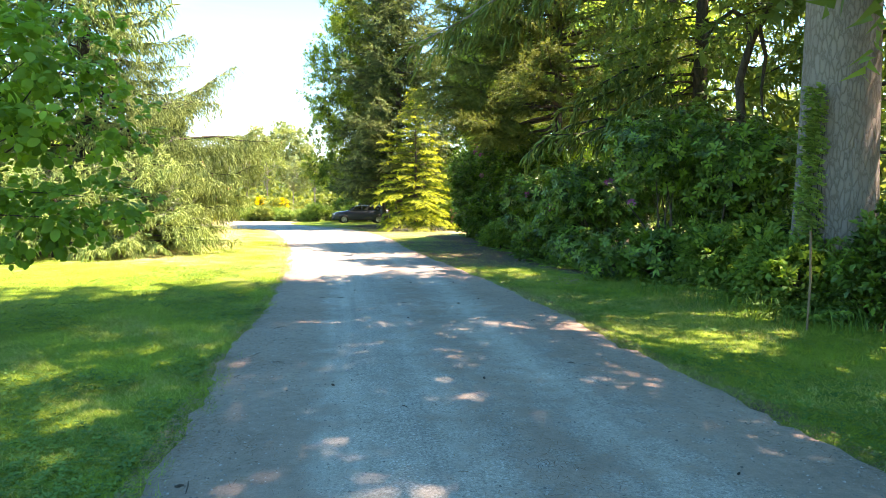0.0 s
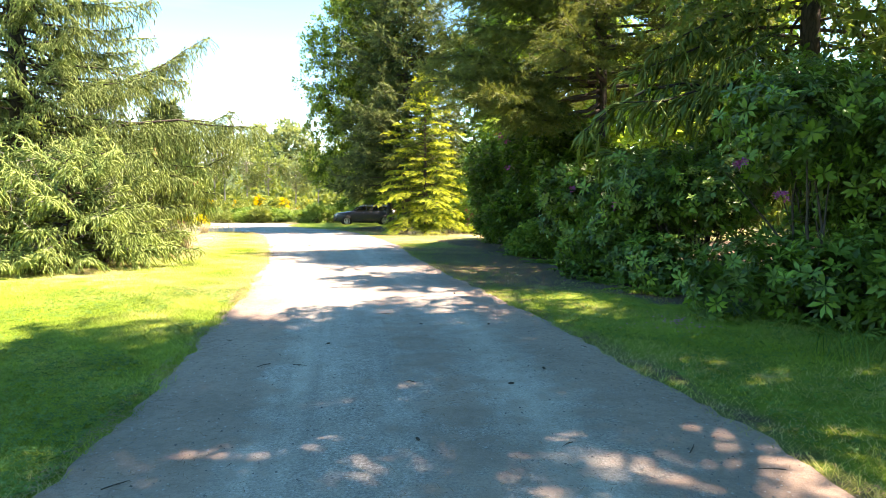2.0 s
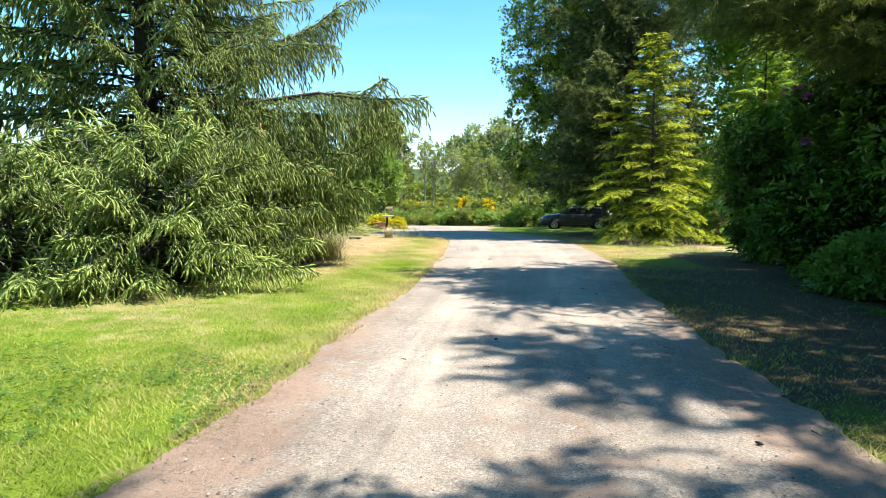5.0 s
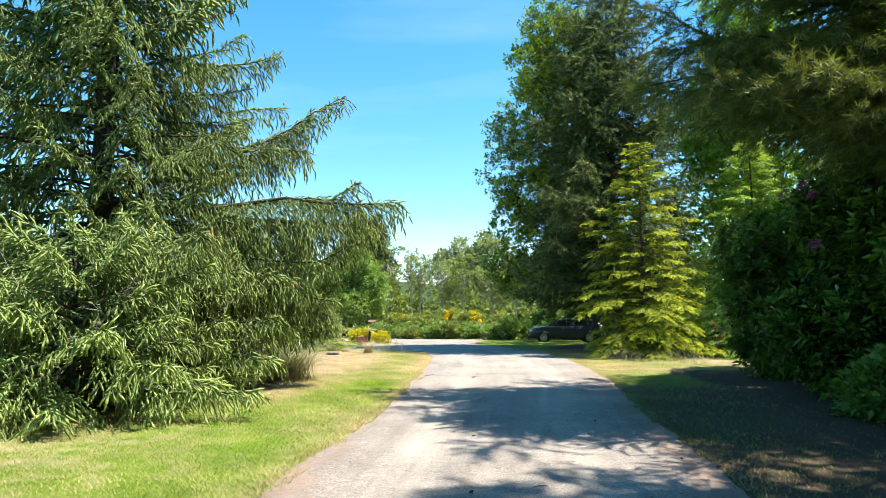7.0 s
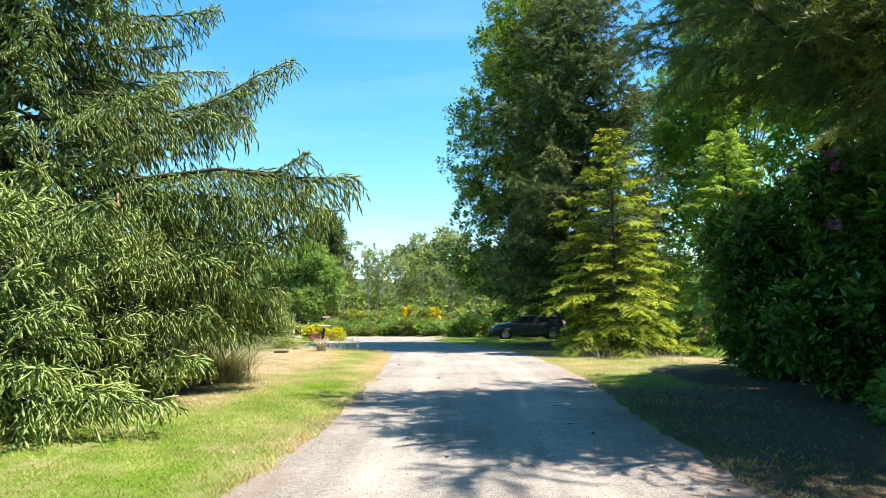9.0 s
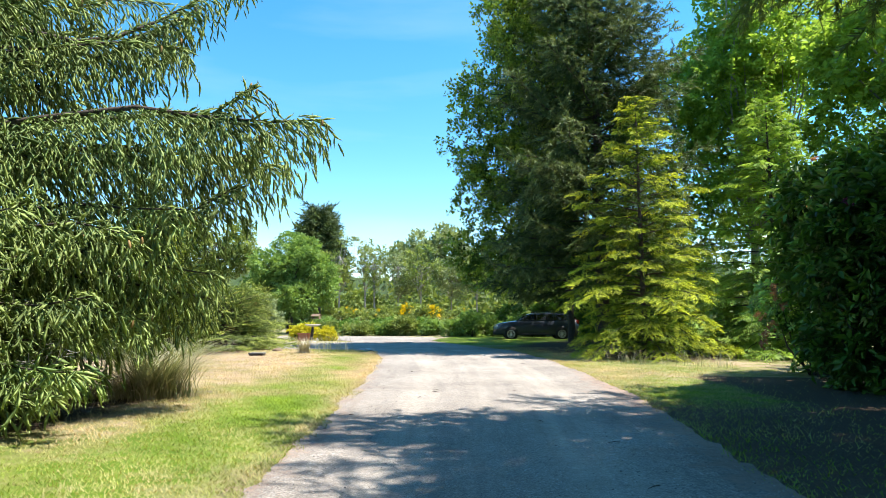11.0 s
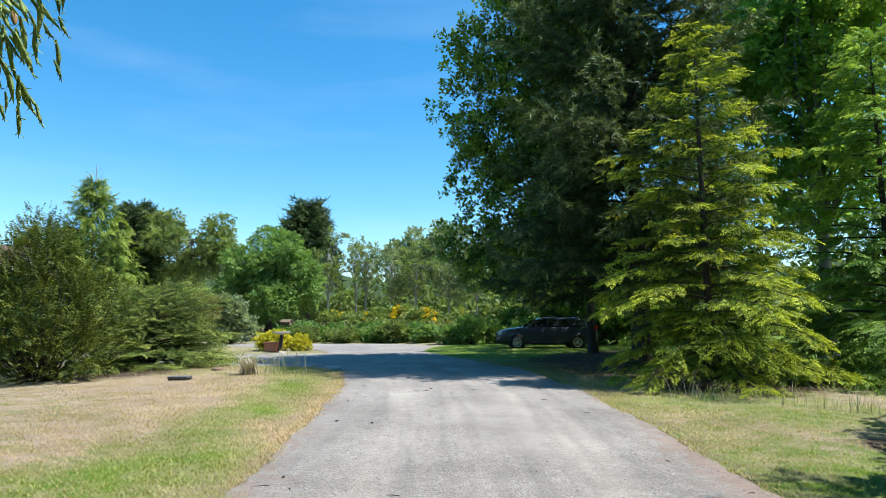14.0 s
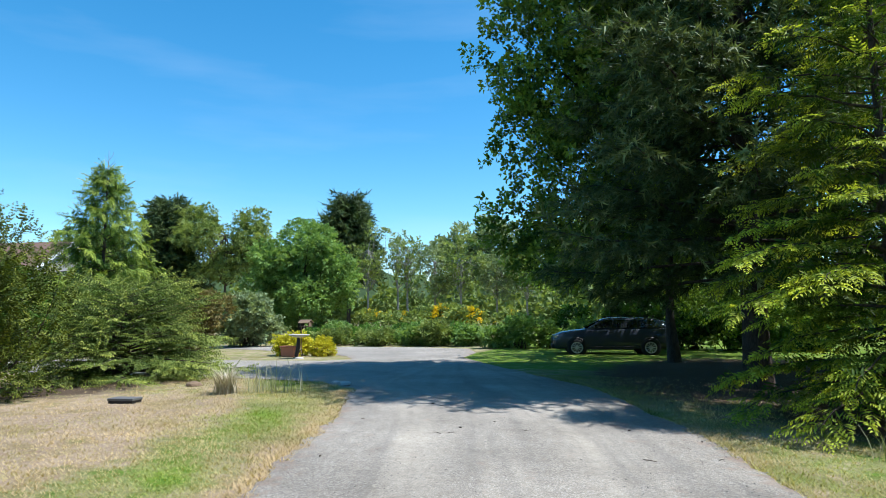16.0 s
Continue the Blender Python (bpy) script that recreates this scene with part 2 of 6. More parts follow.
def mesh_of(name, verts, faces, mat, point=None, smooth=False):
    """A mesh from arrays of places and of triangles or quads, with named values at its points."""
    verts, faces = np.asarray(verts, np.float32), np.asarray(faces, np.int32)
    k = faces.shape[1]
    me = bpy.data.meshes.new(name)
    me.vertices.add(len(verts)), me.loops.add(faces.size), me.polygons.add(len(faces))
    me.vertices.foreach_set("co", verts.ravel())
    me.loops.foreach_set("vertex_index", faces.ravel())
    me.polygons.foreach_set("loop_start", np.arange(0, faces.size, k, dtype=np.int32))
    if smooth:
        me.polygons.foreach_set("use_smooth", np.ones(len(faces), bool))
    for key, val in (point or {}).items():
        a = me.attributes.new(key, "FLOAT", "POINT")
        a.data.foreach_set("value", np.asarray(val, np.float32))
    me.update(calc_edges=True)
    for one in (mat if isinstance(mat, (list, tuple)) else [mat]):
        me.materials.append(one)
    return me


def part(name, data, parent, label=""):
    """Links a mesh as one part under a thing or part. A bmesh comes as (bmesh, material)."""
    if isinstance(data, tuple):
        bm, mat = data
        data = bpy.data.meshes.new(name)
        bm.to_mesh(data)
        bm.free()
        data.materials.append(mat)
    ob = new(name, data)
    ob.parent = parent
    return tagged(ob, label)


def thing(name, x, y, z, label, category, group="", kind="", turn=0.0):
    ob = new(name)
    ob.matrix_world = pose(x, y, z, 0, 0, turn)
    return tagged(ob, label, category, group, kind)


def unit(v):
    return v / np.maximum(np.linalg.norm(v, axis=-1, keepdims=True), 1e-9)


def tubes(paths, sides=7):
    """Tapered tubes along paths, each an array of rows x, y, z, radius; returns places and quads."""
    V, Fs, base = [], [], 0
    ang = np.arange(sides) * 2 * np.pi / sides
    for p in paths:
        p = np.asarray(p, float)
        c, r = p[:, :3], p[:, 3]
        d = unit(np.gradient(c, axis=0))
        ref = np.where(np.abs(d[:, 2:3]) > 0.9, [[1.0, 0, 0]], [[0, 0, 1.0]])
        a = unit(np.cross(d, ref))
        b = np.cross(d, a)
        ring = c[:, None] + r[:, None, None] * (np.cos(ang)[None, :, None] * a[:, None] + np.sin(ang)[None, :, None] * b[:, None])
        V.append(ring.reshape(-1, 3))
        n = len(p)
        i, j = np.meshgrid(np.arange(n - 1), np.arange(sides), indexing="ij")
        q = np.stack([i * sides + j, i * sides + (j + 1) % sides, (i + 1) * sides + (j + 1) % sides, (i + 1) * sides + j], -1)
        Fs.append(q.reshape(-1, 4) + base)
        base += n * sides
    return np.concatenate(V), np.concatenate(Fs)


def scatter(template, P, D, U, S, tip=None):
    """Sets a small form (places, triangles, tip values) at places P, its y axis along D and its z near U."""
    tv, tf, tt = template
    P, D, U, S = np.asarray(P, float), unit(np.asarray(D, float)), np.asarray(U, float), np.asarray(S, float)
    X = unit(np.cross(D, U))
    Z = np.cross(X, D)
    V = P[:, None] + S[:, None, None] * (tv[None, :, 0:1] * X[:, None] + tv[None, :, 1:2] * D[:, None] + tv[None, :, 2:3] * Z[:, None])
    n, k = len(P), len(tv)
    Fs = tf[None] + (np.arange(n) * k)[:, None, None]
    drift = np.sin(P[:, 0] * 3.1 + P[:, 2] * 1.7) * np.sin(P[:, 1] * 2.9 - P[:, 2] * 2.3) + 0.6 * np.sin(P @ np.array([7.3, 5.1, 6.7]))
    tint = np.repeat(np.clip(0.48 + 0.24 * drift + rng.normal(0, 0.17, n), 0, 1), k)
    tips = np.repeat(np.zeros(n) if tip is None else tip, k) * 1.0
    tips = np.clip(tips * np.tile(tt, n), 0, 1)
    return V.reshape(-1, 3), Fs.reshape(-1, 3), {"tint": tint, "tip": tips}


def gather(sets):
    """Joins several results of scatter()."""
    V, Fs, A, base = [], [], {"tint": [], "tip": []}, 0
    for v, f, a in sets:
        V.append(v), Fs.append(f + base)
        base += len(v)
        for key in A:
            A[key].append(a[key])
    return np.concatenate(V), np.concatenate(Fs), {key: np.concatenate(a) for key, a in A.items()}


def needle_shoot(count, spread, length, width, seed, bare=0.0):
    """A twig tip with needles all round, 1 long."""
    r = np.random.default_rng(seed)
    s = np.linspace(bare, 1.0, count)
    a = np.arange(count) * 2.4 + r.random(count)
    out = np.stack([np.cos(a), np.zeros(count), np.sin(a)], -1)
    way = unit(out * math.sin(spread) + np.array([0, math.cos(spread), 0]) + r.normal(0, 0.12, (count, 3)))
    side = unit(np.cross(way, out + r.normal(0, 0.4, (count, 3))))
    root = np.stack([np.zeros(count), s * (1 - length * 0.5), np.zeros(count)], -1)
    v = np.stack([root - side * width, root + side * width, root + way * length * r.uniform(0.75, 1.2, (count, 1))], 1).reshape(-1, 3)
    return v, np.arange(count * 3).reshape(-1, 3), np.repeat(s, 3)


def frond(pairs, width, droop, seed, fat=0.05):
    """A flat feathery spray, 1 long: kite-shaped side twigs in pairs along a drooping rib."""
    r = np.random.default_rng(seed)
    V, T = [], []
    for k in range(pairs * 2 + 1):
        s = (k // 2 + 0.4) / pairs
        sgn = 1 if k % 2 else -1
        ln = width * (1.05 - 0.75 * s) * r.uniform(0.75, 1.2)
        way = np.array([sgn * math.sin(0.95), math.cos(0.95), -0.18]) if k < pairs * 2 else np.array([0, 1.0, -0.1])
        s = min(s, 1.0)
        root = np.array([0, s * 0.9, -droop * s * s])
        way = unit(way + r.normal(0, 0.1, 3))
        side = unit(np.cross(way, [0, 0, 1.0] + r.normal(0, 0.35, 3)))
        V += [root, root + way * ln * 0.55 + side * fat, root + way * ln + np.array([0, 0, -0.06]), root + way * ln * 0.55 - side * fat]
        T += [s * 0.5, s * 0.7 + 0.2, s * 0.4 + 0.6, s * 0.7 + 0.2]
    n = len(V) // 4
    b = np.arange(n)[:, None] * 4
    return np.array(V), np.concatenate([b + [[0, 1, 2]], b + [[0, 2, 3]]]), np.array(T)


def leaf_spray(count, size, aspect, seed, open_=0.9, fold=0.22, curl=0.15):
    """A twig end, 1 long, with folded pointed leaves set round it."""
    r = np.random.default_rng(seed)
    V, Fs, T = [], [], []
    for k in range(count):
        s = r.uniform(0.1, 1.0)
        a = k * 2.4 + r.random()
        way = unit(np.array([math.cos(a) * open_, r.uniform(0.3, 1.0), math.sin(a) * open_ * 0.7]) + r.normal(0, 0.15, 3))
        nrm = unit(np.array([0, 0.25, 1.0]) + r.normal(0, 0.45, 3))
        side = unit(np.cross(way, nrm))
        nrm = np.cross(side, way)
        root, L, W = np.array([0, s, 0]) + way * 0.12, size * r.uniform(0.7, 1.2), size * aspect
        b = len(V)
        V += [root, root + way * L * 0.45 + side * W + nrm * W * fold * 2, root + way * L - nrm * L * curl, root + way * L * 0.45 - side * W + nrm * W * fold * 2]
        Fs += [[b, b + 1, b + 2], [b, b + 2, b + 3]]
        T += [0.6, 1, 1, 1]
    return np.array(V), np.array(Fs), np.array(T)


def round_leaves(count, size, wide, seed):
    """A twig end, 1 long, with broad rounded leaves that end in a short point."""
    r = np.random.default_rng(seed)
    outline = [(0.12, 0.3), (0.45, 0.5), (0.78, 0.36)]
    V, Fs, T = [], [], []
    for k in range(count):
        a = k * 2.4 + r.random()
        way = unit(np.array([math.cos(a), r.uniform(0.2, 0.9), -0.35]) + r.normal(0, 0.2, 3))
        side = unit(np.cross(way, np.array([0, 0.2, 1.0]) + r.normal(0, 0.4, 3)))
        nrm = np.cross(side, way)
        root, L = np.array([0, r.uniform(0.1, 1.0), 0]) + way * 0.1, size * r.uniform(0.7, 1.2)
        b = len(V)
        V += [root] + [root + L * (way * p + side * q * wide + nrm * q * 0.22) for p, q in outline] + [root + L * (way * 1.02 - nrm * 0.12)]
        V += [root + L * (way * p - side * q * wide + nrm * q * 0.22) for p, q in outline[::-1]]
        Fs += [[b, b + 1, b + 7], [b + 1, b + 2, b + 6], [b + 1, b + 6, b + 7], [b + 2, b + 3, b + 5], [b + 2, b + 5, b + 6], [b + 3, b + 4, b + 5]]
        T += [0.6] + [1.0] * 7
    return np.array(V), np.array(Fs), np.array(T)


def rosette(count, aspect, seed, rise=0.35):
    """A whorl of long leathery leaves, each 1 long, round the y axis, folded on the rib and bent down at the end."""
    r = np.random.default_rng(seed)
    V, Fs, T = [], [], []
    for k in range(count):
        a = k * 2.0 * math.pi / count * 1.0 + r.normal(0, 0.2)
        up = rise + r.normal(0, 0.22)
        out = np.array([math.cos(a), 0, math.sin(a)])
        way = unit(out + np.array([0, up, 0]))
        side = np.cross(way, [0, 1.0, 0])
        side = unit(side)
        nrm = np.cross(side, way)
        L, W = r.uniform(0.75, 1.15), aspect * r.uniform(0.85, 1.15)
        b = len(V)
        tip = way * L - np.array([0, 0.16, 0]) * L
        m1 = way * L * 0.55
        V += [way * 0.06, m1 + side * W + nrm * W * 0.3, m1, m1 - side * W + nrm * W * 0.3, tip]
        Fs += [[b, b + 1, b + 2], [b, b + 2, b + 3], [b + 1, b + 4, b + 2], [b + 2, b + 4, b + 3]]
        T += [0.7, 1, 1, 1, 1]
    return np.array(V), np.array(Fs), np.array(T)


def finger(root, way, L, needles, r, fat, length, sag, V, Fs, T, t0):
    """Adds one needled branchlet: a tapered core that arches down, with needles standing off it."""
    way = unit(np.asarray(way, float))
    ax = unit(np.cross(way, [0.1, 0.2, 1.0]))
    up = np.cross(ax, way)
    b, a = len(V), np.arange(3) * 2.094 + r.random() * 2
    at = lambda t: root + way * (t * L) - np.array([0, 0, sag * L * t * t])
    V += [at(0.0) + (ax * math.cos(q) + up * math.sin(q)) * fat * 0.5 for q in a]
    V += [at(0.5) + (ax * math.cos(q) + up * math.sin(q)) * fat for q in a + 0.6] + [at(1.0)]
    T += [t0, t0, t0, t0 + 0.25, t0 + 0.25, t0 + 0.25, 1.0]
    for k in range(3):
        m = (k + 1) % 3
        Fs += [[b + k, b + m, b + 3 + m], [b + k, b + 3 + m, b + 3 + k], [b + 3 + k, b + 3 + m, b + 6]]
    for k in range(needles):
        t, q = (k + 0.7) / needles, k * 2.4 + r.random()
        out = ax * math.cos(q) + up * math.sin(q)
        d = unit(out * 0.8 + way * 0.7 + r.normal(0, 0.1, 3))
        side = unit(np.cross(d, out + r.normal(0, 0.4, 3))) * length * 0.17
        p = at(t * 0.93) + out * fat * 0.4
        b = len(V)
        V += [p - side, p + side, p + d * length * r.uniform(0.8, 1.3)]
        Fs.append([b, b + 1, b + 2])
        T += [t0 + 0.3 * t, t0 + 0.3 * t, min(1.0, t0 + 0.3 + 0.3 * t)]


def branchlet(needles, seed, fat=0.1, length=0.2, sag=0.2):
    """One needled branchlet, 1 long, as a form for scatter()."""
    r = np.random.default_rng(seed)
    V, Fs, T = [], [], []
    finger(np.zeros(3), (0, 1.0, 0), 1.0, needles, r, fat, length, sag, V, Fs, T, 0.2)
    return np.array(V, float), np.array(Fs), np.clip(np.array(T), 0, 1)


T_SPRUCE = [branchlet(9, 11 + k, 0.085, 0.16) for k in range(4)]
T_SPRUCE_LITE = [branchlet(5, 21 + k, 0.1, 0.2) for k in range(3)]
T_SPRUCE_FAR = [needle_shoot(10, 0.8, 0.32, 0.075, 21 + k) for k in range(3)]
T_PINE = [needle_shoot(28, 0.7, 0.27, 0.019, 31 + k, 0.1) for k in range(3)]
T_PINE_FAR = [needle_shoot(18, 0.75, 0.32, 0.036, 35 + k, 0.1) for k in range(3)]
T_FROND = [frond(7, 0.42, 0.22, 41 + k, 0.045) for k in range(3)]
T_FROND_FINE = [frond(5, 0.44, 0.24, 45 + k, 0.05) for k in range(3)]
T_JUNI = [frond(6, 0.2, 0.05, 51 + k, 0.032) for k in range(3)]
T_LEAF = [leaf_spray(9, 0.55, 0.3, 61 + k) for k in range(3)]
T_ROUND = [round_leaves(6, 0.6, 0.72, 75 + k) for k in range(3)]
T_CLUMP = [leaf_spray(15, 0.34, 0.34, 76 + k, 1.5) for k in range(3)]
T_ROSE_LITE = [leaf_spray(9, 1.0, 0.2, 86 + k, 1.4, 0.25, 0.2) for k in range(3)]
T_YEW = [frond(4, 0.3, -0.05, 54 + k, 0.075) for k in range(3)]
T_ROSE = [rosette(8, 0.16, 81 + k) for k in range(3)]


def clothe(name, parent, templates, P, D, U, S, tip, mat, label="", others=None, where=None, soft=False):
    """Foliage of one plant as one mesh, from several forms dealt out in turn (others: simpler forms, used where told)."""
    sets = []
    lists = [(templates, np.arange(len(P)))] if others is None else [(templates, np.flatnonzero(~where)), (others, np.flatnonzero(where))]
    for forms, ids in lists:
        for k, form in enumerate(forms):
            c = ids[k::len(forms)]
            if len(c):
                sets.append(scatter(form, P[c], D[c], U[c], S[c], tip[c]))
    v, f, a = gather(sets)
    return part(name, mesh_of(name, v, f, mat, a, soft), parent, label)


def conifer(name, x, y, height, radius, label, mat, forms, count, bark_mat, trunk_r=0.25, low=0.3, droop=0.25, rise=0.15, upturn=0.1, hang=0.6, step=0.09, shoot=0.13, lateral=0.36, seed=1, shape=0.85, young=0.5, lean=(0, 0), flat=False, gap=0.2, side=(), group="", cones=0, power=1.25, fine_to=99.0, tuck=1.0, high=None, front=0.0, back=-2.0, category="tree", tipped=2.0, inner=0, dead=0, base=0.12, fill=2.0, profile=None, arms=(), stub=0.3, arm_side=0.8):
    """A conifer: trunk, whorled boughs that droop and turn up, side twigs along each, and shoots along the twigs."""
    r = np.random.default_rng(seed)
    t = thing(name, x, y, 0, label, category, group)
    hs = np.concatenate([[0, 0.008, 0.02, 0.04, 0.07], np.linspace(0.12, 1, 8)])
    trunk = np.stack([lean[0] * hs, lean[1] * hs, height * hs, trunk_r * (1 - hs) ** 0.9 * (1 + 0.25 * np.exp(-hs * 40)) + 0.01], -1)
    boughs, P, D, U, S, T, C = [], [], [], [], [], [], []
    for k in range(count + len(arms)):
        s = np.linspace(0, 1, 8)
        fresh = 1.0 if tipped <= 2 else r.uniform(0.5, 1.3)
        if k >= count:
            h, end, sag = arms[k - count]
            root, end = np.array([lean[0] * h / height, lean[1] * h / height, h]), np.array(end) - [x, y, 0]
            L, frac, coarse, az = np.linalg.norm(end - root), (h - low) / (height - low), 1.0, 0.0
            out = unit(end - root)
            c = root + (end - root) * s[:, None]
            c[:, 2] -= sag * np.sin(s ** 0.8 * math.pi)
            c += np.cumsum(r.normal(0, 0.03, (8, 3)), axis=0) * L * np.sin(s * math.pi)[:, None]
        else:
            h = low + (height * 0.985 - low) * ((k + r.random()) / count) ** power
            az = k * 2.39996 + r.normal(0, 0.25)
            frac = (h - low) / (height - low)
            reach = np.interp(h, *zip(*profile)) if profile else radius * (1 - frac) ** shape
            L = reach * r.uniform(0.62, 1.12) + 0.15
            L *= tuck + (1 - tuck) * min(1.0, max(0.0, (h - low) / 2.6))
            coarse = 2.1 if h > fine_to or math.cos(az - front) < back else 1.0
            for a0, wide, gain in side:
                L *= 1 + gain * math.exp(-(((az - a0 + math.pi) % (2 * math.pi) - math.pi) / wide) ** 2)
            out = np.array([math.cos(az), math.sin(az), 0.0])
            up = rise * (0.3 + frac * 1.6)
            wob = np.cumsum(r.normal(0, 0.03, (8, 2)), axis=0) * L
            c = np.array([lean[0] * h / height, lean[1] * h / height, h]) + out * (s * L)[:, None]
            c[:, 2] += L * (up * s - droop * (1.15 - frac) * s ** 2 + upturn * s ** 4)
            c[:, :2] += wob
            c[:, 2] = np.maximum(c[:, 2], base + 0.25 * r.random())
        boughs.append(np.column_stack([c, (0.008 + 0.0095 * L) * (1 - s * 0.85)]))
        na = int(L / (step * coarse * (1.3 if flat else 0.5))) + 3
        sa = np.linspace(stub, 1.0, na)
        pa = np.stack([np.interp(sa, s, c[:, i]) for i in range(3)], -1) + r.normal(0, 0.025, (na, 3))
        da = unit(np.stack([np.interp(sa, s, np.gradient(c[:, i])) for i in range(3)], -1)) + r.normal(0, 0.5, (na, 3))
        da[:, 2] -= 0.25 * hang
        P.append(pa), D.append(da), U.append(np.tile([0, 0, 1.0], (na, 1)) + r.normal(0, 0.4, (na, 3)))
        S.append(shoot * coarse ** 0.6 * r.uniform(0.8, 1.4, na)), C.append(np.full(na, coarse > 1)), T.append(np.clip(sa ** 3 * young * r.uniform(0.3, 1.3, na), 0, 1))
        if inner and k < count:
            ni = max(3, int(inner * L))
            si = r.uniform(0.05, 0.8, ni)
            pi_ = np.stack([np.interp(si, s, c[:, i]) for i in range(3)], -1) + r.normal(0, 1, (ni, 3)) * [0.12 * L, 0.12 * L, 0.05]
            P.append(pi_), D.append(unit(out + r.normal(0, 0.5, (ni, 3)) - [0, 0, 0.7 * hang])), U.append(r.normal(0, 1, (ni, 3)))
            S.append(shoot * fill * r.uniform(0.8, 1.4, ni)), C.append(np.ones(ni, bool)), T.append(np.zeros(ni))
        arm = k >= count
        n_lat = max(4, int(L / gap / coarse ** 0.4 * (1.4 if arm and not flat else 1)))
        ss = np.linspace(max(stub - 0.1, 0.12 + 0.2 * (1 - frac)), 1.0, n_lat)
        root = np.stack([np.interp(ss, s, c[:, i]) for i in range(3)], -1)
        along = unit(np.stack([np.interp(ss, s, np.gradient(c[:, i])) for i in range(3)], -1))
        cross = unit(np.cross(along, [0, 0, 1.0]))
        for sg in (-1, 1):
            ll = (arm_side if arm else 1.0) * lateral * L ** 0.75 * (1.12 - ss) ** 0.7 * r.uniform(0.35, 1.4, n_lat) + 0.06
            m = np.maximum(1, (ll / step / coarse ** 0.7).astype(int))
            idx = np.repeat(np.arange(n_lat), m)
            q = (np.concatenate([np.arange(v_) for v_ in m]) + r.random(len(idx))) / m[idx]
            ldir = unit(along[idx] * 0.75 + sg * cross[idx] * 0.85)
            fall = hang * (0.0 if flat else 1.0)
            p = root[idx] + ldir * (q * ll[idx])[:, None]
            p[:, 2] -= fall * (1.2 if arm else 0.9) * ll[idx] * q ** (1.3 if arm else 1.6) + (0.15 * ll[idx] * q ** 2 if flat else 0)
            p[:, 2] += r.normal(0, 0.02, len(p))
            if flat:
                d = ldir + r.normal(0, 0.14, p.shape)
            else:
                turn = np.where(np.arange(len(p)) % 2, 1.0, -1.0)[:, None]
                d = ldir * (1 - 0.5 * q[:, None]) + turn * 0.42 * unit(np.cross(ldir, [0, 0, 1.0])) + r.normal(0, 0.16, p.shape)
                d[:, 2] -= (0.55 + 1.1 * q) * min(1.0, fall * 1.4)
            P.append(p), D.append(d)
            U.append(np.tile([0, 0, 1.0], (len(p), 1)) + r.normal(0, 0.45 if flat else 0.8, p.shape))
            S.append(shoot * coarse ** 0.6 * r.uniform(0.75, 1.35, len(p))), C.append(np.full(len(p), coarse > 1))
            T.append(np.clip((ss[idx] ** tipped * 0.6 + 0.5 * q ** 2 * ss[idx] ** (tipped - 2)) * young * fresh * r.uniform(0.2, 1.7, len(p)), 0, 1))
    tv, tf = tubes([trunk], 14)
    v, f = tubes(boughs, 5)
    part("trunk", mesh_of("trunk", np.concatenate([tv, v]), np.concatenate([tf, f + len(tv)]), bark_mat, None, True), t)
    if dead:
        bare = []
        for k in range(dead):
            b = boughs[r.integers(0, len(boughs) * 2 // 3)]
            m = r.integers(3, 7)
            root, way = b[m, :3], unit(b[m, :3] - b[m - 1, :3] + r.normal(0, 0.25, 3) + [0, 0, 0.25])
            ln = r.uniform(0.5, 1.1) * min(1.0, radius / 3)
            q = np.linspace(0, 1, 5)
            path = root + way * (q * ln)[:, None] + np.cumsum(r.normal(0, 0.025, (5, 3)), axis=0)
            bare.append(np.column_stack([path, 0.009 - 0.006 * q]))
            for j in range(7):
                e = path[r.integers(1, 5)]
                w = unit(way + r.normal(0, 0.7, 3)) * ln * r.uniform(0.15, 0.4)
                bare.append(np.column_stack([e + w * np.array([[0], [0.5], [1.0]]) + r.normal(0, 0.015, (3, 3)), [0.005, 0.004, 0.002]]))
        v, f = tubes(bare, 3)
        part("dead_twig", mesh_of("dead_twig", v, f, M_BARK_PALE), t, "bare grey dead twigs")["kind"] = "stuff"
    for k in range(cones):
        b = boughs[count + k % len(arms)] if arms and k % 3 else boughs[r.integers(0, count * 2 // 3)]
        end = b[-1 - r.integers(0, 2), :3] + r.normal(0, 0.1, 3)
        cone = part("cone", CONE, t, "ripe tan spruce cone")
        cone.matrix_world = pose(x + end[0], y + end[1], max(end[2] - 0.06, 0.3), r.uniform(-15, 15), r.uniform(-15, 15), r.uniform(0, 360))
    P, D, U, S, T = (np.concatenate(a) for a in (P, D, U, S, T))
    P[:, 2] = np.maximum(P[:, 2], 0.06)
    clothe("crown", t, forms, P, D, U, S, T, mat, "", high or forms, np.concatenate(C), not flat)
    return t


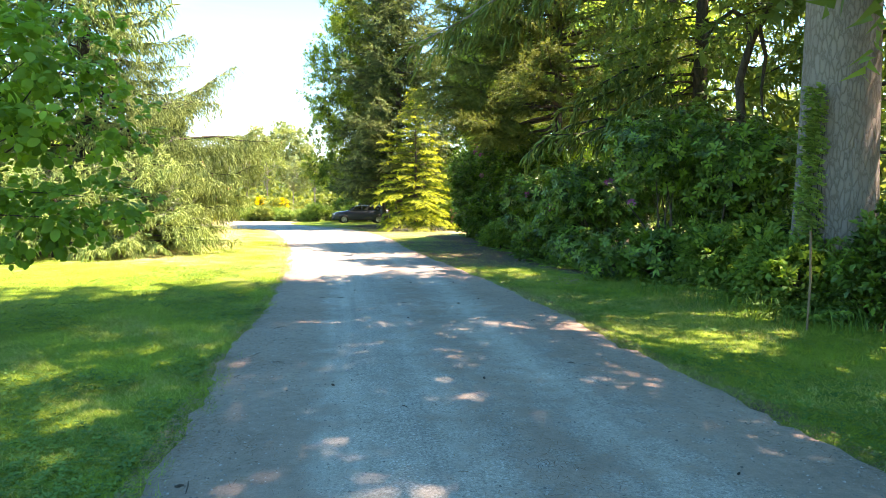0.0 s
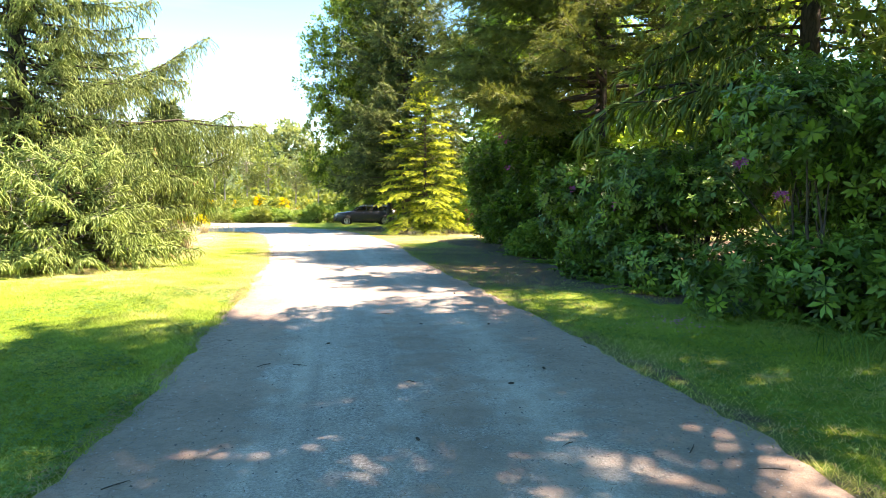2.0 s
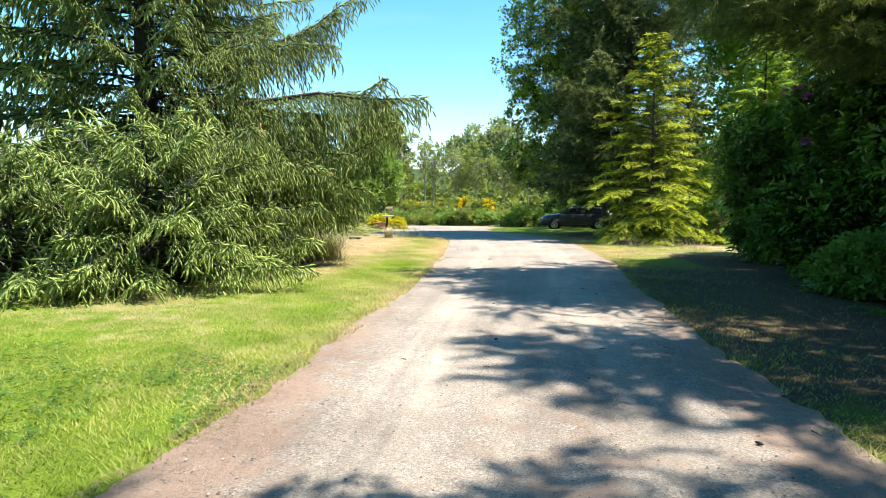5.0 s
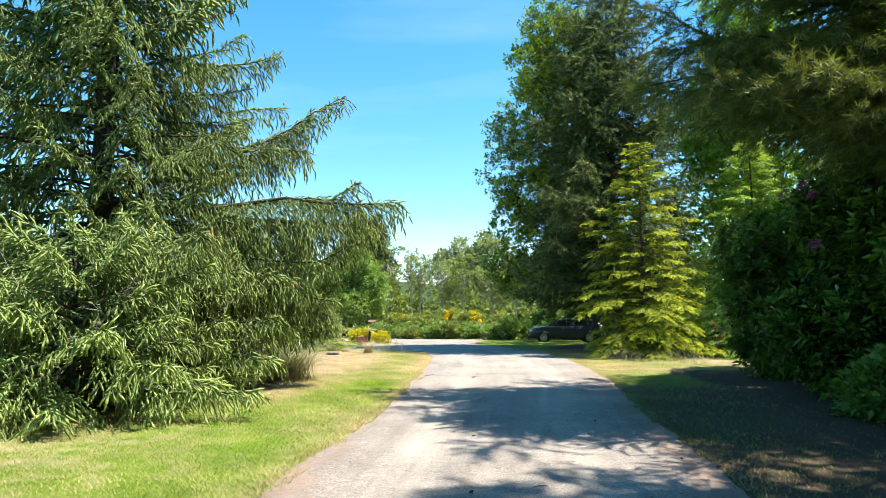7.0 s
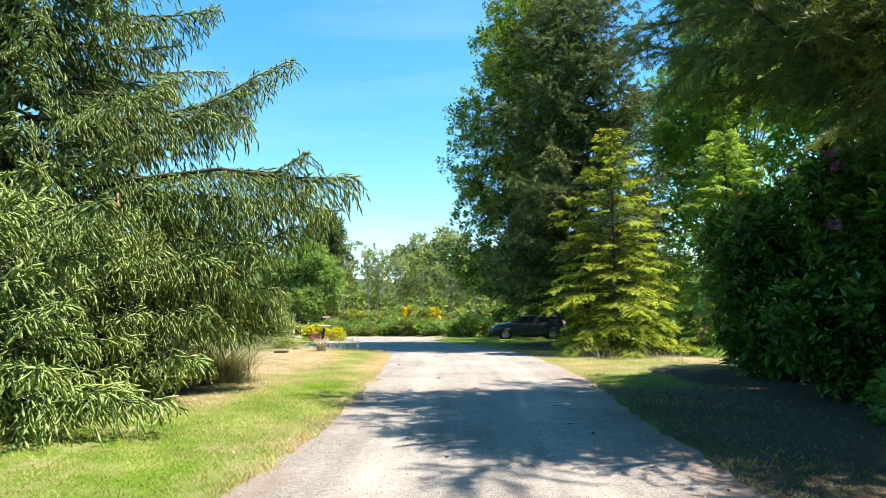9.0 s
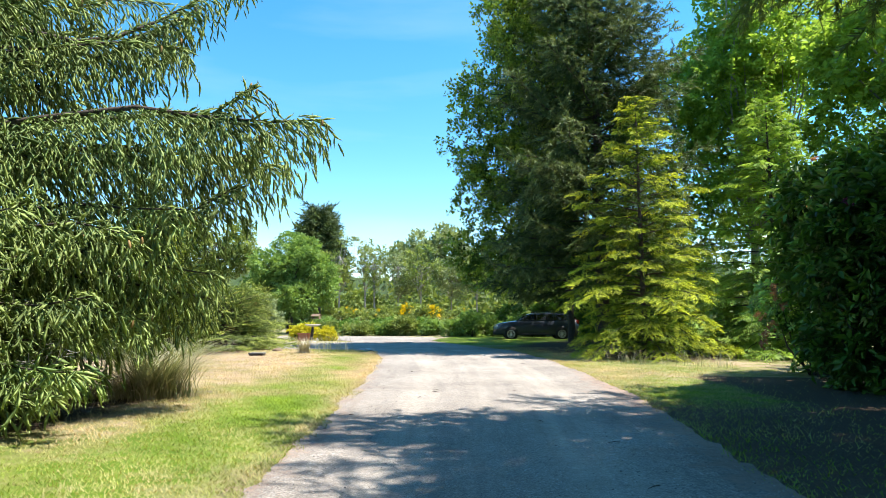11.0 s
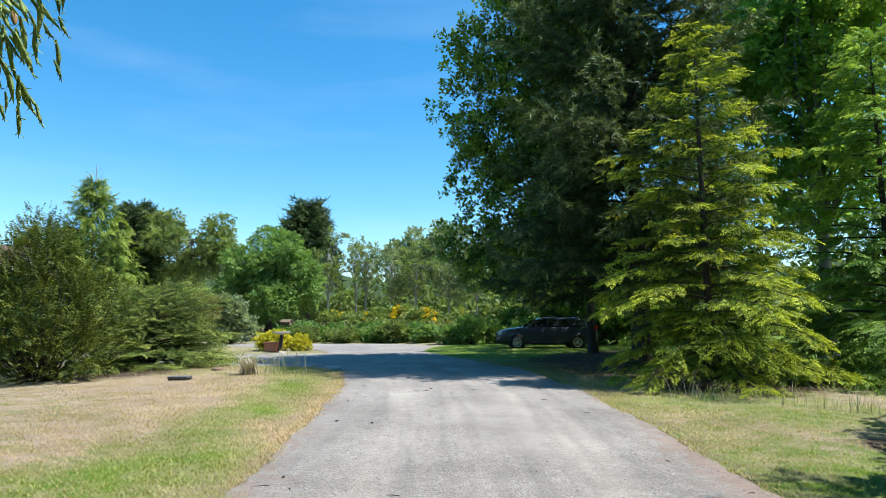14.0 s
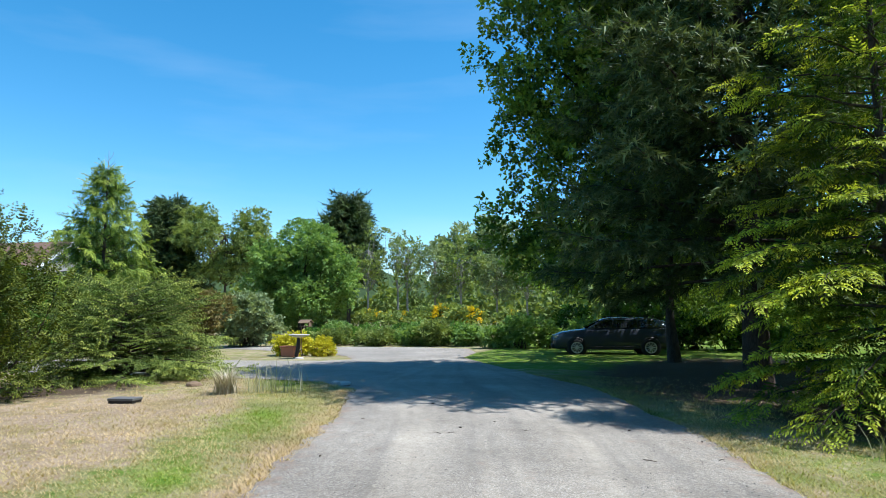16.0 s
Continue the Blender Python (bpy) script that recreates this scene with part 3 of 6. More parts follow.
def lobes_points(lobes, density, r, shell=0.35, rough=0.18):
    """Places and outward ways in the shells of rounded lobes (x, y, z, rx, ry, rz), ragged by noise."""
    P, N, Dp = [], [], []
    for lx, ly, lz, rx, ry, rz in lobes:
        area = 4 * math.pi * ((rx * ry) ** 1.6 / 3 + (rx * rz) ** 1.6 / 3 + (ry * rz) ** 1.6 / 3) ** (1 / 1.6)
        n = int(area * density)
        d = unit(r.normal(0, 1, (n, 3)))
        bumpy = np.sin(d[:, 0] * 5 + lx) * np.sin(d[:, 1] * 6 + ly) * np.sin(d[:, 2] * 5 + lz) * 0.6 + np.sin(d @ np.array([7.0, 9, 8]) + lx * 3) * 0.4
        depth = r.random(n) ** 1.6
        k = (1 + rough * bumpy) * (1 - shell * depth)
        P.append(np.array([lx, ly, lz]) + d * k[:, None] * [rx, ry, rz])
        N.append(unit(d / [rx, ry, rz]))
        Dp.append(depth)
    P, N, Dp = np.concatenate(P), np.concatenate(N), np.concatenate(Dp)
    keep = P[:, 2] > 0.05
    for lx, ly, lz, rx, ry, rz in lobes:
        keep &= (((P - [lx, ly, lz]) / [rx, ry, rz]) ** 2).sum(1) > (1 - shell * 1.25) ** 2 * 0.8
    return P[keep], N[keep], Dp[keep]


def leafy(name, x, y, lobes, label, category, mat, forms, density, size, bark_mat=None, trunk=None, seed=1, up=0.5, young=0.5, shell=0.4, rough=0.2, loose=0.5, stems=True, group="", part_name="crown", out=1.0):
    """A broad-leaved tree or shrub: stems to each lobe of the crown, leaf sprays in the lobes' shells."""
    r = np.random.default_rng(seed)
    t = thing(name, x, y, 0, label, category, group)
    bark_mat = bark_mat or M_BARK
    paths = []
    if trunk:
        h, tr = trunk
        hs = np.linspace(0, 1, 7)
        sway = np.cumsum(r.normal(0, 0.05, (7, 2)), axis=0) * h * 0.12
        body = np.column_stack([sway - sway[0], h * hs, tr * (1 - 0.55 * hs) * (1 + 0.5 * np.exp(-hs * 20))])
        tv, tf = tubes([body], 10)
    for lx, ly, lz, rx, ry, rz in lobes:
        for _ in range(3):
            s = np.linspace(0, 1, 6)
            if trunk:
                a0 = body[r.integers(3, 7), :3]
                r0 = trunk[1] * 0.28
            else:
                a0 = np.array([lx * 0.25 + r.normal(0, 0.1), ly * 0.25 + r.normal(0, 0.1), -0.02])
                r0 = 0.03
            e = np.array([lx, ly, lz]) + r.normal(0, 0.4, 3) * [rx, ry, rz]
            e[2] = max(e[2], 0.15)
            c = a0 + (e - a0) * s[:, None] + np.sin(s * math.pi)[:, None] * r.normal(0, 0.07, 3) * np.linalg.norm(e - a0)
            c[:, 2] = np.maximum(c[:, 2], -0.02)
            paths.append(np.column_stack([c, r0 * (1 - 0.85 * s)]))
    if stems:
        v, f = tubes(paths, 5)
        if trunk:
            v, f = np.concatenate([tv, v]), np.concatenate([tf, f + len(tv)])
        nm = "trunk" if trunk else "stem"
        part(nm, mesh_of(nm, v, f, bark_mat, None, True), t)
    P, N, dp = lobes_points(lobes, density, r, shell, rough)
    D = N * out + r.normal(0, loose, P.shape) + np.array([0, 0, up])
    U = np.array([0, 0, 1.0]) + N * 0.4 + r.normal(0, 0.35, P.shape)
    # outer leaves lighter: young growth, and on the oak a painted sunlit edge
    T = np.clip((1 - dp) * young * r.uniform(0.3, 1.7, len(P)), 0, 1)
    clothe(part_name, t, forms, P, D, U, size * r.uniform(0.7, 1.3, len(P)), T, mat)
    return t


def random_lobes(n, centre, spread, size, seed, squash=0.8):
    """Lobes strewn in an ellipsoid."""
    r = np.random.default_rng(seed)
    d = unit(r.normal(0, 1, (n, 3))) * r.random((n, 1)) ** 0.4
    c = np.array(centre) + d * np.array(spread)
    s = r.uniform(size[0], size[1], n)
    return [(*c[k], s[k], s[k] * r.uniform(0.8, 1.2), s[k] * squash) for k in range(n)]


M_CONE, cn, cl, cb = material("spruce_cone", 0.7, 0.2)
cl.new(mix(cn, cl, noise_at(cn, cl, 90.0, 3.0, place(cn)), (0.2, 0.11, 0.04), (0.45, 0.3, 0.13)), cb.inputs["Base Color"])


def cone_mesh():
    """A hanging cone 9 cm long with rings of scales."""
    rows = [(0, 0, -0.05 + 0.1 * k / 11, 0.019 * math.sin(math.pi * (k + 0.8) / 12.5) ** 0.6 * (1.12 if k % 2 else 0.9)) for k in range(12)]
    v, f = tubes([rows], 8)
    return mesh_of("cone", v, f, M_CONE)


CONE = cone_mesh()

# ---- ground and drive ----
LEFT = [(-0.4, -14), (-0.9, -4), (-1.25, 0.5), (-1.64, 3.4), (-2.1, 5.8), (-2.65, 9.2), (-3.3, 12.8), (-3.9, 15.5), (-5.5, 22.5), (-7.05, 27.9), (-8.5, 32.4), (-10.2, 37.2), (-11.6, 40.2), (-13.2, 41.6), (-17.0, 42.0), (-24, 41.2), (-48, 38)]
ISLAND = [(-48, 43.5), (-30, 47.0), (-19.5, 48.3), (-17.3, 48.7), (-16.6, 49.6), (-17.8, 51.5), (-20.5, 53.6), (-30, 57), (-48, 59)]
RIGHT = [(-48, 63.5), (-26, 59.5), (-17.0, 59.6), (-14.6, 58.6), (-13.2, 55.2), (-12.6, 51.5), (-9.4, 46.5), (-6.4, 42), (-5.0, 38.2), (-4.2, 36), (-3.3, 32.5), (-2.3, 28.5), (-1.25, 22.5), (-0.1, 17.5), (1.2, 12), (2.2, 5.8), (2.6, 3.6), (3.0, 0.5), (3.4, -4), (4.0, -14)]
DRIVE = np.array(LEFT + ISLAND + RIGHT, float)


def inside_by(poly, P):
    """How far places lie inside a closed outline, in metres (outside: minus)."""
    best, odd = np.full(len(P), 1e9), np.zeros(len(P), bool)
    for a, b in zip(poly, np.roll(poly, -1, axis=0)):
        e, w = b - a, P - a
        h = np.clip((w @ e) / (e @ e), 0, 1)
        best = np.minimum(best, ((w - h[:, None] * e) ** 2).sum(1))
        cross = (a[1] > P[:, 1]) != (b[1] > P[:, 1])
        with np.errstate(divide="ignore", invalid="ignore"):
            odd ^= cross & (P[:, 0] < (b[0] - a[0]) * (P[:, 1] - a[1]) / (b[1] - a[1] + 1e-12) + a[0])
    return np.where(odd, 1, -1) * np.sqrt(best)


def wave(P, scale, seed=0.0):
    """Smooth waves between about -1 and 1."""
    x, y = P[:, 0] * scale + seed, P[:, 1] * scale - seed * 1.7
    return (np.sin(x * 1.3 + np.sin(y * 1.7 + seed)) + np.sin(y * 1.1 + 1.9 * np.sin(x * 0.8 + 2.1)) + np.sin((x + y) * 2.3 + seed * 3) * 0.6) / 2.6


def drive_in(P):
    return inside_by(DRIVE, P) + 0.08 * wave(P, 0.9, 3.0) + 0.05 * wave(P, 4.2, 1.0) + 0.05 * wave(P, 11.0, 2.0)


def right_of_drive(P):
    """Metres to the right of the drive's right edge (the shrub side)."""
    pts = np.array(RIGHT[::-1])
    return P[:, 0] - np.interp(P[:, 1], pts[:, 1], pts[:, 0])


def dryness(P):
    """How straw-dry the turf is: green by the shaded start, dry on the open lawn and along the verges."""
    y = P[:, 1]
    lawn = np.clip((y - 9) / 20, 0, 1) * 0.8
    edge = np.interp(y, [p[1] for p in LEFT[:14]], [p[0] for p in LEFT[:14]])
    strip = np.exp(-((P[:, 0] - (edge - 1.2)) / 1.0) ** 2) * np.clip((y - 18) / 10, 0, 1) * (0.45 + 0.25 * wave(P, 1.4, 6.0))
    strip = strip - 0.1 * np.exp(-((P[:, 0] - edge) / 0.28) ** 2) * np.clip((y - 12) / 10, 0, 1)
    right = (right_of_drive(P) > -0.5) & (y < 60)
    out = lawn - strip + 0.15 * wave(P, 0.5, 2.0)
    out = np.where(right, 0.2 + 0.36 * np.clip((y - 24) / 8, 0, 1) + 0.12 * wave(P, 0.9, 5.0), out)
    return np.clip(np.where((P[:, 1] > 42) & (P[:, 0] < -13), 0.62, np.where(P[:, 1] > 47, 0.3, out)), 0, 1)


def bareness(P):
    """Bare litter under the shrubs and trees; under oak and pine it also paints in their shade."""
    a = np.clip((right_of_drive(P) - 1.6) / 1.0, 0, 1) * (P[:, 1] > 14) * (P[:, 1] < 32)
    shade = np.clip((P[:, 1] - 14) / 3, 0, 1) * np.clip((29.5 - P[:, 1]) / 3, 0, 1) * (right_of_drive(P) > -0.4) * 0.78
    b = np.clip(1.15 - np.hypot((P[:, 0] + 12.6) / 4.1, (P[:, 1] - 23.2) / 4.6) ** 3, 0, 1)
    c = np.clip((right_of_drive(P) - 3.2) / 1.0, 0, 1) * (P[:, 1] <= 14)
    d = np.clip(1.2 - np.hypot((P[:, 0] + 18.6) / 3.0, (P[:, 1] - 38.4) / 2.8), 0, 1)
    e = np.clip(1.3 - np.hypot(P[:, 0] + 1.4, P[:, 1] - 38.6) / 2.6, 0, 1)
    # litter under oak and pine, widened so its dark soil deepens their shadow
    e = np.maximum(e, 0.95 * np.clip(1.7 - 1.5 * np.hypot((P[:, 0] + 2.6) / 5.6, (P[:, 1] - 46.0) / 9.0), 0, 1))
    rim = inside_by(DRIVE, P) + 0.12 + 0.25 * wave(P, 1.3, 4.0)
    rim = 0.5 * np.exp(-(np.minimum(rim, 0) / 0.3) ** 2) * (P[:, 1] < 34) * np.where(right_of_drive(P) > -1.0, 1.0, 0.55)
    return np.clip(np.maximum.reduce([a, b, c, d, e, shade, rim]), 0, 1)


def lie(P):
    """The ground's height: nearly level, with slight swells off the drive."""
    off = np.clip(-inside_by(DRIVE, P) / 2.0, 0, 1)
    return off * (0.05 * wave(P, 0.35, 1.0) + 0.03 + 0.02 * wave(P, 2.1, 4.0))


def axis(lo, hi, step, far):
    core = np.arange(lo, hi + step, step)
    grow = np.geomspace(1.0, far, 16)
    return np.concatenate([lo - grow[::-1], core, hi + grow])


gx, gy = axis(-26, 10, 0.25, 1800), axis(-6, 62, 0.3, 1800)
XY = np.stack(np.meshgrid(gx, gy, indexing="ij"), -1).reshape(-1, 2)
i, j = np.meshgrid(np.arange(len(gx) - 1), np.arange(len(gy) - 1), indexing="ij")
quads = np.stack([i * len(gy) + j, (i + 1) * len(gy) + j, (i + 1) * len(gy) + j + 1, i * len(gy) + j + 1], -1).reshape(-1, 4)
near = (np.abs(XY[:, 0] + 8) < 60) & (np.abs(XY[:, 1] - 30) < 70)
z = np.where(near, lie(XY), 0.0)
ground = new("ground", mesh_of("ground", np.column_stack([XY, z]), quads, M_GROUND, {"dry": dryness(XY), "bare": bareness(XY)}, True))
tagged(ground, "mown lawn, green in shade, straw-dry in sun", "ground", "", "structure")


def clipped_sheet(step, z0):
    """The drive's surface: a fine sheet cut along the drive's uneven edge."""
    xs, ys = np.arange(-49, 6, step * 0.7), np.arange(-13.5, 64, step * 1.3)
    P = np.stack(np.meshgrid(xs, ys, indexing="ij"), -1).reshape(-1, 2)
    d = np.full(len(P), -9.0)
    rough = inside_by(DRIVE, P)
    ok = np.abs(rough) < 1.5
    d[:] = rough
    d[ok] = drive_in(P[ok])
    i, j = np.meshgrid(np.arange(len(xs) - 1), np.arange(len(ys) - 1), indexing="ij")
    a, b, c, e = (i * len(ys) + j).ravel(), ((i + 1) * len(ys) + j).ravel(), ((i + 1) * len(ys) + j + 1).ravel(), (i * len(ys) + j + 1).ravel()
    tris = np.concatenate([np.stack([a, b, c], -1), np.stack([a, c, e], -1)])
    n_in = (d[tris] > 0).sum(1)
    verts, faces, seen = [tuple(p) for p in P], [tuple(t) for t in tris[n_in == 3]], {}

    def cut(p, q):
        key = (min(p, q), max(p, q))
        if key not in seen:
            s = d[p] / (d[p] - d[q])
            seen[key] = len(verts)
            verts.append((P[p, 0] + s * (P[q, 0] - P[p, 0]), P[p, 1] + s * (P[q, 1] - P[p, 1])))
        return seen[key]

    for t in tris[(n_in > 0) & (n_in < 3)]:
        poly = []
        for p, q in zip(t, np.roll(t, -1)):
            if d[p] > 0:
                poly.append(int(p))
            if (d[p] > 0) != (d[q] > 0):
                poly.append(cut(int(p), int(q)))
        faces += [(poly[0], poly[k], poly[k + 1]) for k in range(1, len(poly) - 1)]
    V, Fc = np.array(verts), np.array(faces)
    used = np.unique(Fc)
    remap = np.zeros(len(V), int)
    remap[used] = np.arange(len(used))
    return V[used], remap[Fc]


V, Fc = clipped_sheet(0.17, 0.0)
inn = inside_by(DRIVE, V)
left_line = np.interp(V[:, 1], [p[1] for p in LEFT[:14]], [p[0] for p in LEFT[:14]])
right_line = np.interp(V[:, 1], [p[1] for p in RIGHT[::-1]], [p[0] for p in RIGHT[::-1]])
u = np.clip((V[:, 0] - left_line) / np.maximum(right_line - left_line, 0.5), 0, 1)
sway = 0.03 * np.sin(V[:, 1] * 0.35)
track = (np.exp(-((u + sway - 0.27) / 0.075) ** 2) + np.exp(-((u + sway - 0.47) / 0.05) ** 2) * 0.6 + np.exp(-((u + sway - 0.7) / 0.08) ** 2)) * np.where(V[:, 1] < 42, 1, 0.4)
early = np.clip((20 - V[:, 1]) / 8, 0, 1)
litter = np.clip(1.3 - inn / (0.32 + 0.6 * early), 0, 1) * (0.42 + 0.62 * early) + early * (0.46 * np.exp(-((u - 0.57) / 0.1) ** 2) + 0.13 + 0.75 * np.exp(-((inn - 0.35) / 0.38) ** 2) * (u < 0.5) * np.clip((13 - V[:, 1]) / 6, 0, 1)) + 0.5 * np.clip((u - 0.8) / 0.2, 0, 1) * np.clip((V[:, 1] - 12) / 5, 0, 1) * np.clip((33 - V[:, 1]) / 3, 0, 1)
height = 0.016 + 0.02 * np.clip(inn / 1.2, 0, 1) - 0.014 * track + 0.006 * wave(V, 3.0, 2.0)
height = np.where(inn < 0.12, 0.010, height) + 0.004
road = new("road", mesh_of("road", np.column_stack([V, height + np.clip(lie(V), 0, 0.05)]), Fc, M_GRAVEL, {"track": track, "litter": litter, "across": u}, True))
tagged(road, "grey packed gravel drive with wheel tracks and needle litter", "road", "", "structure")

# ---- trees along the drive ----
conifer("spruce_tree", -13.0, 23.2, 18.0, 6.0, "tall spruce with drooping boughs that sweep the lawn", M_SPRUCE_DARK, T_SPRUCE, 225, M_BARK, 0.3, 0.4, 0.4, 0.2, 0.26, 0.8, 0.095, 0.2, 0.36, 3, 0.7, 0.9, cones=66, gap=0.15, inner=9, side=((0.8, 0.5, -0.2),), dead=60, base=0.85, fill=1.3, arm_side=1.0, fine_to=7.5, tuck=0.8, power=1.3, high=T_SPRUCE_LITE, front=-0.35, back=0.15, stub=0.36,
        profile=((0.4, 5.0), (2.2, 5.4), (3.2, 4.3), (5.0, 4.0), (8.0, 3.5), (12.0, 2.6), (18.0, 0.3)),
        arms=((6.4, (-8.7, 26.6, 7.3), 0.9), (6.0, (-9.5, 26.2, 6.6), 0.8), (4.3, (-6.4, 25.1, 4.1), 0.5), (4.0, (-7.3, 25.6, 3.6), 0.4), (3.7, (-7.4, 24.6, 3.1), 0.3), (3.1, (-8.0, 23.4, 2.3), 0.2), (2.6, (-7.7, 24.6, 1.9), 0.1), (3.0, (-7.9, 20.6, 2.9), 0.1), (5.0, (-7.2, 24.6, 4.5), 0.5), (4.6, (-7.6, 25.7, 4.2), 0.4), (3.4, (-7.7, 24.0, 2.7), 0.2), (2.4, (-8.3, 24.0, 1.3), 0.0), (2.8, (-8.1, 25.1, 1.6), 0.1), (5.8, (-9.0, 25.4, 5.6), 0.5), (7.6, (-10.8, 27.0, 7.4), 0.4), (8.4, (-10.0, 25.6, 8.3), 0.6)))
YOUNG = "young spruce with fresh green drooping twigs"
for k, (x, y, h, w) in enumerate([(-9.6, 19.8, 2.75, 2.5), (-10.2, 22.3, 2.6, 2.3), (-11.6, 18.7, 2.45, 2.3)]):
    conifer("spruce_tree", x, y, h, w, YOUNG, M_SPRUCE, T_SPRUCE, 44, M_BARK, 0.05, 0.3, 0.42, 0.34, 0.16, 0.55, 0.095, 0.21, 0.42, 91 + k, 0.42, 1.6, gap=0.13, group="young spruces", inner=7, fill=1.2, dead=26, base=0.35, high=T_SPRUCE_LITE)
conifer("spruce_tree", 6.15, 9.9, 30.0, 6.6, "old spruce with a thick scaly trunk beside the drive", M_SPRUCE_OLD, T_SPRUCE, 185, M_BARK_SPRUCE, 0.58, 7.6, 0.4, 0.05, 0.06, 1.1, 0.17, 0.28, 0.42, 4, 0.45, 0.6, gap=0.26, power=1.1, fine_to=9.0, high=T_SPRUCE_FAR, dead=24, arm_side=0.5,
        arms=((7.2, (-0.7, 13.2, 4.8), -0.6), (7.6, (0.2, 13.8, 5.3), -0.6)))
conifer("spruce_tree", 7.4, 18.4, 18.0, 4.4, "dark spruce behind the rhododendrons", M_SPRUCE_OLD, T_SPRUCE_LITE, 120, M_BARK, 0.25, 2.4, 0.38, 0.05, 0.06, 1.1, 0.2, 0.34, 0.4, 7, 0.6, 0.6, gap=0.28, power=1.2, inner=3, fill=1.2, dead=40, fine_to=6.0, high=T_SPRUCE_FAR, arm_side=0.5,
        arms=((4.2, (2.2, 16.4, 2.9), 0.1), (4.6, (2.7, 15.6, 3.3), 0.1), (3.6, (2.8, 17.4, 2.6), 0.1)))
conifer("spruce_tree", 8.8, 3.8, 28.0, 6.0, "tall spruce that shades the start of the drive", M_SPRUCE_OLD, T_SPRUCE_FAR, 130, M_BARK, 0.35, 5.5, 0.36, 0.05, 0.06, 1.2, 0.34, 0.6, 0.4, 8, 0.45, 0.35, gap=0.36)
conifer("spruce_tree", 9.6, 13.2, 25.0, 4.6, "dark spruce in the wood behind the drive", M_SPRUCE_OLD, T_SPRUCE_FAR, 95, M_BARK, 0.28, 2.0, 0.38, 0.05, 0.06, 1.2, 0.36, 0.5, 0.4, 71, 0.5, 0.5, gap=0.42, power=0.85, inner=2)
conifer("pine_tree", 4.5, 24.9, 13.5, 5.6, "dark pine with boughs that overhang the drive", M_PINE_OLIVE_LIT, T_PINE, 96, M_BARK, 0.24, 5.2, 0.14, 0.14, 0.1, 0.25, 0.19, 0.38, 0.36, 10, 0.34, 0.35, gap=0.18, power=1.0, fine_to=7.5, inner=3, fill=1.3, stub=0.46, dead=60, high=T_PINE_FAR,
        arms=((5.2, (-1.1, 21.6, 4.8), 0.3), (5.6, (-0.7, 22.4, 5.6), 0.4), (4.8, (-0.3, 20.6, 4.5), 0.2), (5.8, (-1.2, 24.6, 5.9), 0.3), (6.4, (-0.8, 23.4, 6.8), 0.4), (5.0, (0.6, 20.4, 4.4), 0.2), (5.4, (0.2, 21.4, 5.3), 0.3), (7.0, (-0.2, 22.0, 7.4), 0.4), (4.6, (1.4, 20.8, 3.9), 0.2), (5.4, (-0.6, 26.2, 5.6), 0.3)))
conifer("hemlock_tree", -1.65, 38.4, 8.6, 3.0, "young golden hemlock with layered feathery branches", M_HEMLOCK, T_FROND_FINE, 98, M_BARK, 0.1, 0.45, 0.2, 0.26, -0.06, 0.6, 0.135, 0.25, 0.42, 5, 0.8, 3.0, (0, 0), True, gap=0.17, tuck=0.85, tipped=3.0, inner=4, fill=1.3)
conifer("hemlock_tree", 2.6, 40.0, 8.6, 3.0, "green hemlock with feathery branches behind the golden one", M_HEMLOCK_G, T_FROND, 95, M_BARK, 0.1, 0.3, 0.16, 0.18, -0.03, 0.5, 0.24, 0.42, 0.42, 6, 0.8, 1.0, (0, 0), True, gap=0.26)
conifer("pine_tree", -3.0, 43.0, 17.5, 4.4, "dense dark pine behind the golden hemlock", M_PINE, T_PINE_FAR, 165, M_BARK, 0.28, 2.2, 0.2, 0.18, 0.16, 0.3, 0.3, 0.46, 0.42, 12, 0.32, 0.8, gap=0.28, power=0.9, inner=3, fill=1.4,
        arms=((5.8, (-6.1, 39.2, 7.2), 0.3), (6.0, (-5.4, 38.9, 7.0), 0.3), (5.4, (-4.6, 38.9, 6.6), 0.3), (9.4, (-6.0, 40.0, 10.4), 0.2), (9.8, (-4.6, 39.2, 11.2), 0.2), (12.0, (-4.4, 39.8, 13.2), 0.2), (3.6, (-6.4, 40.4, 4.2), 0.2)))
